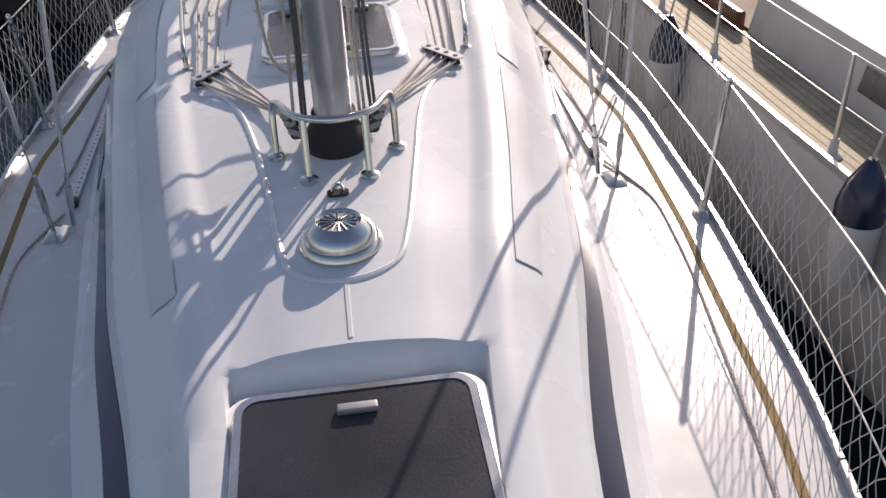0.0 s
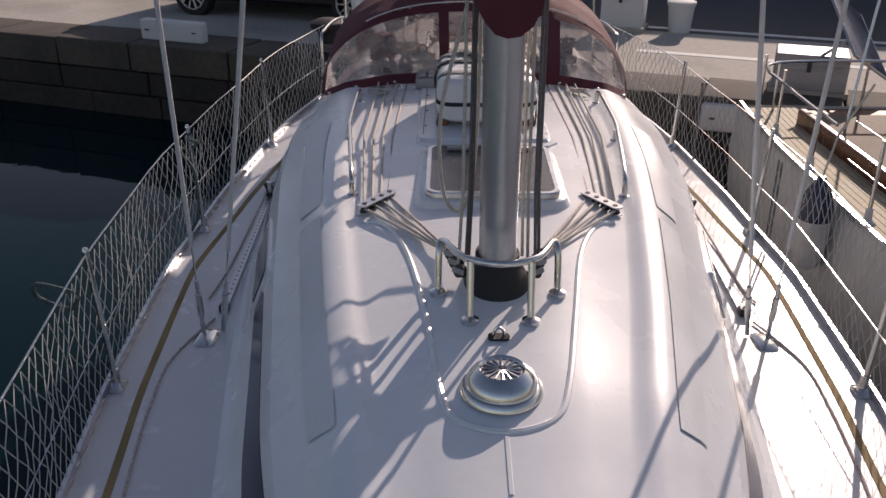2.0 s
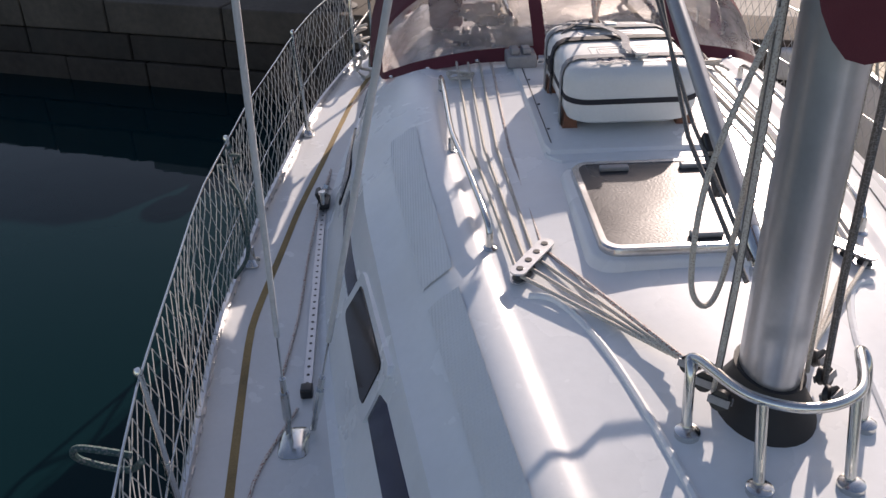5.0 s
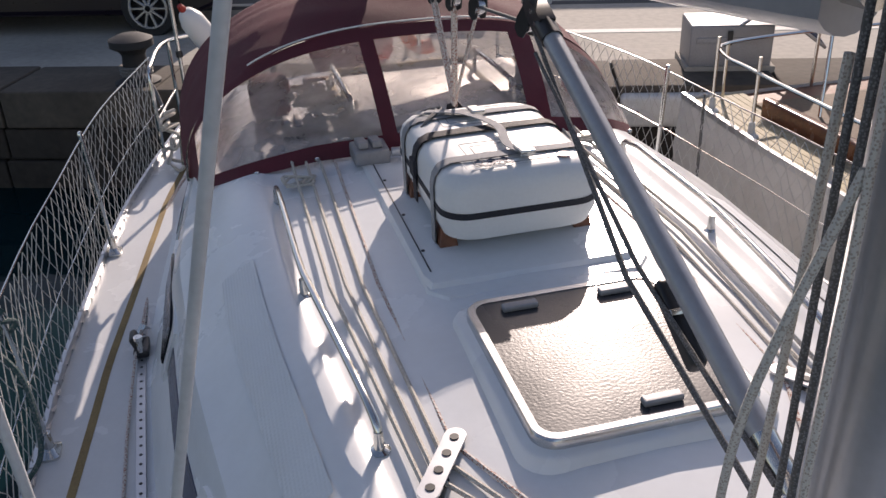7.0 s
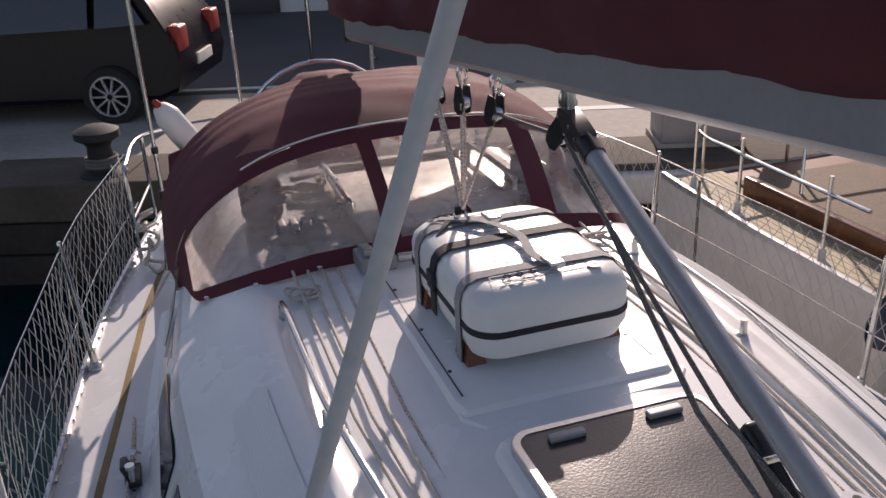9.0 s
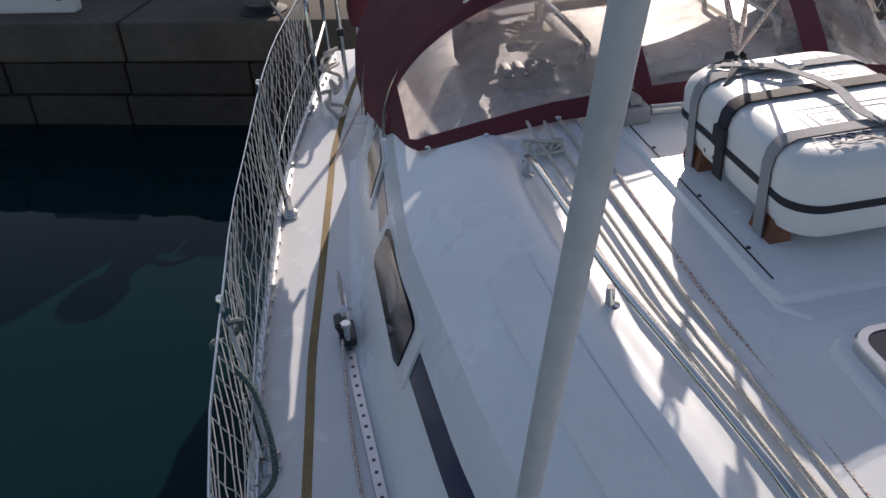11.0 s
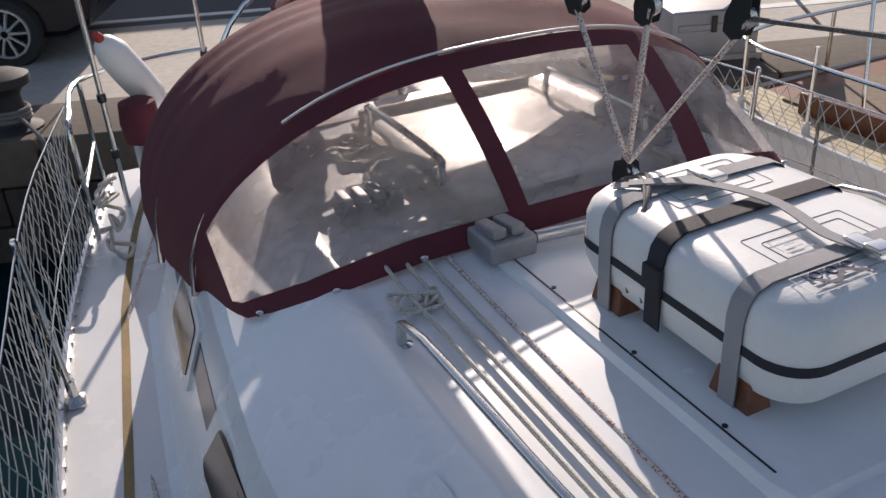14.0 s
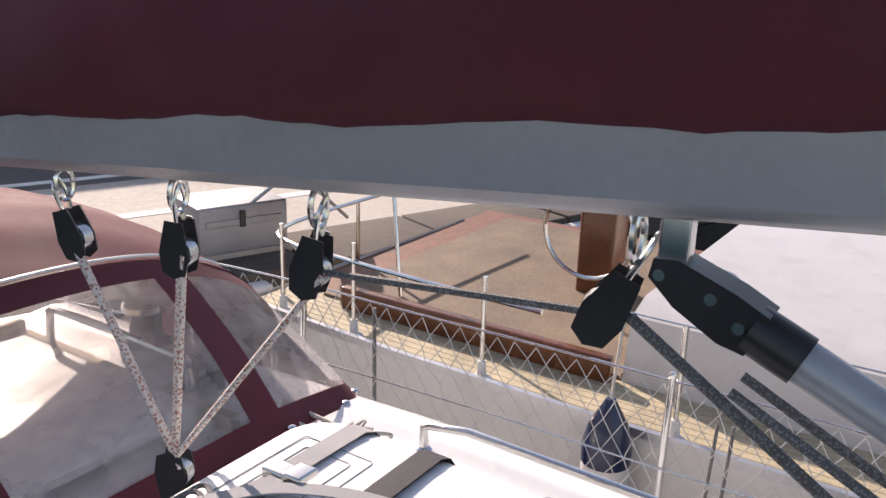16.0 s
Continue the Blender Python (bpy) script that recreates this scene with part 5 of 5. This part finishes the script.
def canopy(u, v):
    p0, p1, p2 = bow1(u), hoop(u, 7.30, 1.235, 1.07, 0.45), hoop(u, 7.60, 1.225, 1.07, 0.5)
    p = p0.lerp(p1, v / 0.45) if v < 0.45 else p1.lerp(p2, (v - 0.45) / 0.55)
    p.z += 0.03 * math.sin(min(1, v / 0.45) * math.pi) * (1 - u * u) + 0.004 * math.sin(30 * v + 11 * u)
    return p


sheet(bm, US, [k / 16 for k in range(17)], canopy, 0.005)
part("canopy", bm, MAROON, dodger, "", 60)
for fn in (bow1, lambda u: hoop(u, 7.30, 1.235, 1.07, 0.45) + Vector((0, 0, -0.02))):
    bm = B()
    tube(bm, [fn(u) + Vector((0, 0.02, -0.02)) for u in US], 0.012, 8)
    part("bow_tube", bm, STEEL, dodger, "stainless tube bow")
# thin white bar that stands in for the bright highlight on the brow
bm = B()
tube(bm, [bow1(u) + Vector((0, -0.004, 0.012)) for u in US[14:67]], 0.004, 6)
part("brow_highlight", bm, RAFTW, dodger, "thin white bar standing in for the highlight along the brow")
for u in (-0.85, -0.7, -0.5, 0.5, 0.7, 0.85):
    bm = B()
    p = front(u, 0.03)
    lathe(bm, [(0.012, -0.004), (0.012, 0.004), (0.006, 0.008)], p.x, p.y - 0.01, p.z, 10)
    part("stud", bm, STEEL, dodger)

bin_ = thing("wheel_binnacle", "steering pedestal under a maroon canvas cover", "binnacle", at=(-0.05, 8.45, -0.02))
bm = B()
stack(bm, [(round_rect(0.36, 0.3, 0.08), 0.0), (round_rect(0.4, 0.32, 0.09), 0.55), (round_rect(0.5, 0.36, 0.1), 0.7), (round_rect(0.44, 0.3, 0.1), 1.02), (round_rect(0.3, 0.2, 0.08), 1.08)])
part("cover", bm, MAROON, bin_)
bm = B()
tube(bm, [(0.5 * math.cos(a), 0.2, 0.62 + 0.5 * math.sin(a)) for a in [2 * math.pi * k / 28 for k in range(29)]], 0.013, 8)
part("wheel_rim", bm, STEEL, bin_)
bm = B()
tube(bm, [(0.62 + 0.16 * math.cos(a), 9.2, 0.62 + 0.2 * math.sin(a)) for a in [2 * math.pi * k / 20 for k in range(17)]], 0.05, 10)
solo("lifebuoy", bm, ORANGE, "orange horseshoe lifebuoy on the pushpit", "lifebuoy")

# ---- behind the dodger: sliding hatch, winch, clutches, rope coils ----
t = thing("sliding_hatch", "white sliding companionway hatch with steel handles", "sliding hatch")
bm = B()
stack(bm, [(round_rect(0.66, 0.80, 0.04), 0.0), (round_rect(0.66, 0.80, 0.04), 0.02), (round_rect(0.63, 0.77, 0.04), 0.03)], Matrix.Translation((0.05, 6.98, 0.775)))
part("lid", bm, LIDW, t)
for s in (-1, 1):
    bm = B()
    x = 0.05 + s * 0.36
    tube(bm, spline([(x, 6.66, 0.76), (x, 6.67, 0.86), (x, 6.72, 0.89), (x, 7.2, 0.89), (x, 7.25, 0.86), (x, 7.26, 0.76)], 4), 0.012, 8)
    part("handle", bm, STEEL, t)
    bm = B()
    box(bm, x - 0.015, 6.5, 0.74, x + 0.015, 7.4, 0.785, 0.005)
    part("slide", bm, TEAKD, t)
bm = B()
box(bm, -0.3, 7.36, 0.78, 0.4, 7.39, 0.83, 0.008)
part("cross_bar", bm, TEAKD, t)
for s in (-1, 1):
    w = thing("winch", "stainless winch on the coachroof", "winch", "coachroof winches", at=(s * 0.62, 7.1, 0.72))
    bm = B()
    lathe(bm, [(0.08, 0), (0.08, 0.03), (0.05, 0.05), (0.047, 0.12), (0.062, 0.14)], sides=24)
    part("drum", bm, BLACK, w)
    bm = B()
    lathe(bm, [(0.062, 0.14), (0.065, 0.16), (0.04, 0.17)], sides=24)
    part("top", bm, STEEL, w)
    if s < 0:
        bm = B()
        lathe(bm, [(0.09, 0.0), (0.095, 0.13), (0.08, 0.16), (0.04, 0.17)], 0, 0, 0.02, 20)
        part("canvas_hood", bm, MAROON, w, "maroon canvas hood")
    c = thing("rope_clutches", "row of dark rope clutches on the coachroof", "rope clutch", "rope clutches", at=(s * 0.50, 6.78, 0.72))
    for k in range(4):
        bm = B()
        box(bm, -0.1 + 0.05 * k, -0.05, 0, -0.06 + 0.05 * k, 0.06, 0.06, 0.008)
        part("body", bm, BLACK, c)
        bm = B()
        box(bm, -0.095 + 0.05 * k, -0.04, 0.055, -0.065 + 0.05 * k, 0.05, 0.08, 0.006)
        part("lever", bm, GREYB, c)
rj = random.Random(3)
for cx, cy in ((-0.43, 6.97), (-0.36, 6.84), (-0.47, 7.1)):
    bm = B()
    pts = []
    for i in range(60):
        a = i * 0.62
        pts.append((cx + (0.10 + rj.uniform(-0.02, 0.02)) * math.cos(a), cy + (0.06 + rj.uniform(-0.015, 0.015)) * math.sin(a), 0.79 + 0.03 * abs(math.sin(i * 0.2)) + rj.uniform(-0.012, 0.02)))
    tube(bm, spline(pts, 3), 0.007, 6)
    solo("rope_coil", bm, ROPE, "coil of pale flecked rope behind the dodger", "rope coil", "rope coils")
bm = B()
lathe(bm, [(0.05, 0), (0.075, 0.04), (0.08, 0.1), (0.06, 0.15), (0.02, 0.16)], 0.05, 7.9, 0.72, 20)
tt = solo("red_bag", bm, RED, "red bag hanging in the companionway", "bag")
bm = B()
box(bm, -0.42, 7.55, -0.03, 0.42, 7.6, 0.74, 0.01)
solo("washboard", bm, TEAK, "dark teak washboard closing the companionway", "washboard")

# fenders and rope ends at the stern
f = thing("fender", "white inflatable fender tied at the stern", "fender", "stern fenders", at=(-0.88, 9.05, 0.66))
f.scale = (0.85, 0.85, 0.85)
f.rotation_euler = (radians(25), radians(-28), 0)
bm = B()
lathe(bm, [(0.02, -0.32), (0.06, -0.29), (0.095, -0.2), (0.1, 0), (0.095, 0.2), (0.06, 0.29), (0.02, 0.32)], sides=20)
part("body", bm, RAFTW, f)
bm = B()
lathe(bm, [(0.02, 0.31), (0.03, 0.33), (0.02, 0.37)], sides=12)
part("end_eye", bm, RED, f)
f = thing("horseshoe_buoy", "small maroon covered buoy on the pushpit", "lifebuoy", at=(-0.9, 8.95, 0.45))
bm = B()
lathe(bm, [(0.04, -0.12), (0.09, -0.1), (0.1, 0), (0.09, 0.1), (0.04, 0.12)], sides=18)
part("cover", bm, MAROON, f)
bm = B()
rj = random.Random(8)
tube(bm, spline([(-1.17 + rj.uniform(-0.06, 0.06), 8.3 + rj.uniform(-0.1, 0.1), 0.09 + 0.014 * k + rj.uniform(-0.03, 0.03)) for k in range(26)], 4), 0.01, 6)
solo("rope_coil", bm, ROPE, "pale mooring rope heaped on the stern deck", "rope coil", "rope coils")
bm = B()
kx, ky = -(HW(5.81) - 0.04), 5.81
tube(bm, spline([(kx, ky, 0.60), (kx - 0.03, ky - 0.02, 0.57), (kx + 0.02, ky + 0.02, 0.54), (kx - 0.02, ky, 0.5), (kx - 0.06, ky - 0.05, 0.52), (kx + 0.03, ky - 0.12, 0.40), (kx + 0.05, ky - 0.22, 0.2), (kx - 0.03, ky - 0.2, 0.06)], 6), 0.009, 7)
solo("fender_lanyard", bm, ROPEG, "dark green lanyard knotted to a stanchion", "rope")
bm = B()
kx, ky = -(HW(3.9) - 0.04), 3.9
tube(bm, spline([(kx, ky, 0.60), (kx - 0.12, ky, 0.63), (kx - 0.15, ky + 0.05, 0.55), (kx - 0.05, ky + 0.06, 0.5), (kx + 0.02, ky, 0.58)], 6), 0.009, 7)
solo("fender_lanyard", bm, ROPEG, "dark looped lanyard on the lifeline", "rope")

for px, py, z0, ht in ((-1.06, 8.8, 0.06, 2.6), (-0.47, 9.3, 0.05, 2.8)):
    t = thing("stern_pole", "slim steel pole clamped to the pushpit", "pole", "stern poles", at=(px, py, z0))
    bm = B()
    tube(bm, [(0, 0, 0), (0, 0, ht)], 0.013, 10)
    part("tube", bm, STEEL, t)
    for z in (0.3, 0.58):
        bm = B()
        lathe(bm, [(0.02, -0.02), (0.022, 0), (0.02, 0.02)], 0, 0, z, 12)
        part("clamp", bm, BLACK, t)

# ---- the neighbouring boat ----
nb = thing("neighbour_yacht", "older white yacht with a weathered teak side deck", "sailing yacht")
NZ = 0.0


def nx(y):
    """Its near deck edge."""
    return float(np.interp(y, [-2, 1, 3, 5, 6.3, 7.4, 8.3, 8.6], [2.85, 2.45, 2.3, 2.25, 2.25, 2.27, 2.33, 2.36]))


ysn = np.arange(-2.5, 8.61, 0.3)
bm = B()
vs = grid(bm, [[(nx(y) + 0.35, y, -1.3), (nx(y) + 0.02, y, -0.8), (nx(y) - 0.03, y, -0.35), (nx(y), y, NZ + 0.02)] for y in ysn])
bm.faces.new([r[0] for r in vs[-1:]] + [bm.verts.new((4.8, 8.6, -1.3)), bm.verts.new((4.8, 8.6, NZ)), vs[-1][3], vs[-1][2], vs[-1][1]])
part("topside", bm, NBHULL, nb, "white stained topside")
bm = B()
grid(bm, [[(nx(y) + 0.03, y, NZ - 0.012), (5.2, y, NZ - 0.012)] for y in ysn])
part("underdeck", bm, TEAK, nb)
for k in range(9):
    bm = B()
    strip(bm, [(nx(y) + 0.06 + 0.052 * k, y, NZ - 0.008) for y in ysn], 0.047, 0.012)
    part("deck_plank", bm, TEAKD, nb)
bm = B()
strip(bm, [(nx(y) + 0.015, y, NZ) for y in ysn], 0.03, 0.06)
part("toe_rail", bm, ALU, nb)
bm = B()
vs = grid(bm, [[(nx(y) + 0.50, y, NZ - 0.01), (nx(y) + 0.56, y, NZ + 0.32), (nx(y) + 0.72, y, NZ + 0.38), (5.2, y, NZ + 0.40)] for y in np.arange(-2, 6.5, 0.3)])
bm.faces.new(vs[-1] + [bm.verts.new((5.2, 6.4, NZ))])
part("cabin", bm, NBHULL, nb)
for y0 in (1.2, 3.0, 4.5):
    bm = B()
    grid(bm, [[(nx(y) + 0.516, y, NZ + 0.1), (nx(y) + 0.542, y, NZ + 0.24)] for y in (y0, y0 + 0.3, y0 + 0.62)])
    part("window", bm, LENS, nb, "dark cabin window")
bm = B()
box(bm, 2.68, 6.44, NZ - 0.01, 2.75, 8.1, NZ + 0.13, 0.02)
part("coaming", bm, MAHOG, nb, "varnished mahogany cockpit coaming")
bm = B()
box(bm, 2.77, 6.42, NZ + 0.004, 5.0, 8.3, NZ + 0.02)
part("cockpit_sole", bm, TEAKB, nb, "dark brown teak cockpit sole")
bm = B()
box(bm, 3.75, 6.9, NZ, 3.98, 7.13, NZ + 0.62, 0.03)
part("binnacle", bm, MAHOG, nb, "mahogany steering binnacle")
bm = B()
lathe(bm, [(0.1, 0), (0.13, 0.05), (0.12, 0.16), (0.05, 0.2)], 3.865, 7.015, NZ + 0.62, 18)
part("compass", bm, BLACK, nb, "black compass hood")
bm = B()
tube(bm, [(3.6, 7.0 + 0.28 * math.cos(a), NZ + 0.45 + 0.28 * math.sin(a)) for a in [2 * math.pi * k / 24 for k in range(25)]], 0.014, 8)
part("wheel_rim", bm, STEEL, nb)
for y in (3.2, 4.6, 6.0, 6.95, 7.76, 8.3):
    t = thing("stanchion", "steel stanchion with a white base on the neighbouring deck", "stanchion", "neighbour stanchions", at=(nx(y) + 0.10, y, NZ + 0.002))
    bm = B()
    tube(bm, [(0, 0, 0), (0.0, 0, 0.52)], 0.0125, 10)
    part("tube", bm, STEEL, t)
    bm = B()
    lathe(bm, [(0.05, 0), (0.05, 0.012), (0.024, 0.03), (0.02, 0.1)], sides=14)
    part("socket", bm, PAINTW, t, "white painted base")
rail = thing("neighbour_rail", "stainless aft rail on the neighbouring yacht", "railing")
bm = B()
tube(bm, spline([(nx(y) + 0.10, y, NZ + 0.42) for y in (6.65, 7.1, 7.55, 7.9, 8.2)] + [(2.62, 8.48, NZ + 0.42), (3.4, 8.55, NZ + 0.42), (4.6, 8.5, NZ + 0.42)], 4), 0.0125, 8)
part("top_rail", bm, STEEL, rail)
bm = B()
tube(bm, [(2.62, 8.48, NZ), (2.62, 8.48, NZ + 0.42)], 0.0125, 8)
part("leg", bm, STEEL, rail)
bm = B()
tube(bm, [(3.4, 8.55, NZ), (3.4, 8.55, NZ + 0.42)], 0.0125, 8)
part("leg", bm, STEEL, rail)
bm = B()
tube(bm, [(3.0, 7.9, NZ), (3.15, 8.1, 0.9), (3.25, 8.2, 1.5)], 0.012, 8)
part("brace", bm, STEEL, rail)
for z in (0.27, 0.52):
    bm = B()
    tube(bm, [(nx(y) + 0.10, y, NZ + z) for y in np.arange(-2, 6.7, 0.4)], 0.004, 6)
    solo("lifeline", bm, STEEL, "steel wire lifeline on the neighbouring yacht", "lifeline", "neighbour lifelines")
panel = thing("solar_panel", "blue solar panel on a steel frame astern of the neighbouring yacht", "solar panel", at=(3.6, 9.3, 0.5))
panel.rotation_euler = (radians(35), radians(30), radians(20))
bm = B()
box(bm, -0.25, -0.45, -0.012, 0.25, 0.45, 0.012, 0.004)
part("cells", bm, NAVY, panel)
bm = B()
tube(bm, [(-0.25, -0.45, 0), (0.25, -0.45, 0), (0.25, 0.45, 0), (-0.25, 0.45, 0), (-0.25, -0.45, 0)], 0.014, 6)
tube(bm, [(0, 0, 0), (0.1, 0.2, -0.9)], 0.015, 6)
part("frame", bm, ALU, panel)
for y, z, lab in ((6.2, 0.12, "hanging"), (4.0, 0.2, "hanging")):
    f = thing("fender", "grey and navy fender hanging between the two hulls", "fender", "hull fenders", at=(nx(y) - 0.13, y, z - 0.22))
    bm = B()
    lathe(bm, [(0.02, -0.3), (0.07, -0.27), (0.1, -0.18), (0.1, 0.05), (0.1, 0.06)], sides=20)
    part("body", bm, NBHULL, f)
    bm = B()
    lathe(bm, [(0.102, 0.05), (0.104, 0.12), (0.08, 0.22), (0.035, 0.3), (0.02, 0.33)], sides=20)
    part("cap", bm, NAVY, f, "navy end cap")
    bm = B()
    tube(bm, [(0, 0, 0.32), (0.05, 0, 0.6), (0.2, 0, 0.9)], 0.007, 6)
    part("lanyard", bm, ROPE, f)
bm = B()
kx = HW(6.9) - 0.02
tube(bm, [(kx, 6.95, 0.62), (kx + 0.005, 6.95, 0.02)], 0.008, 7)
solo("black_rope", bm, ROPEB, "black flecked rope hanging on the lifeline", "rope")
bm = B()
for k in range(2):
    tube(bm, [(HW(5.6) - 0.03, 5.6 + 0.05 * k, 0.52), (HW(5.6) - 0.02, 5.62 + 0.05 * k, 0.06)], 0.006, 6)
solo("black_rope", bm, ROPEB, "pair of dark flecked ropes hanging on the lifeline", "rope")
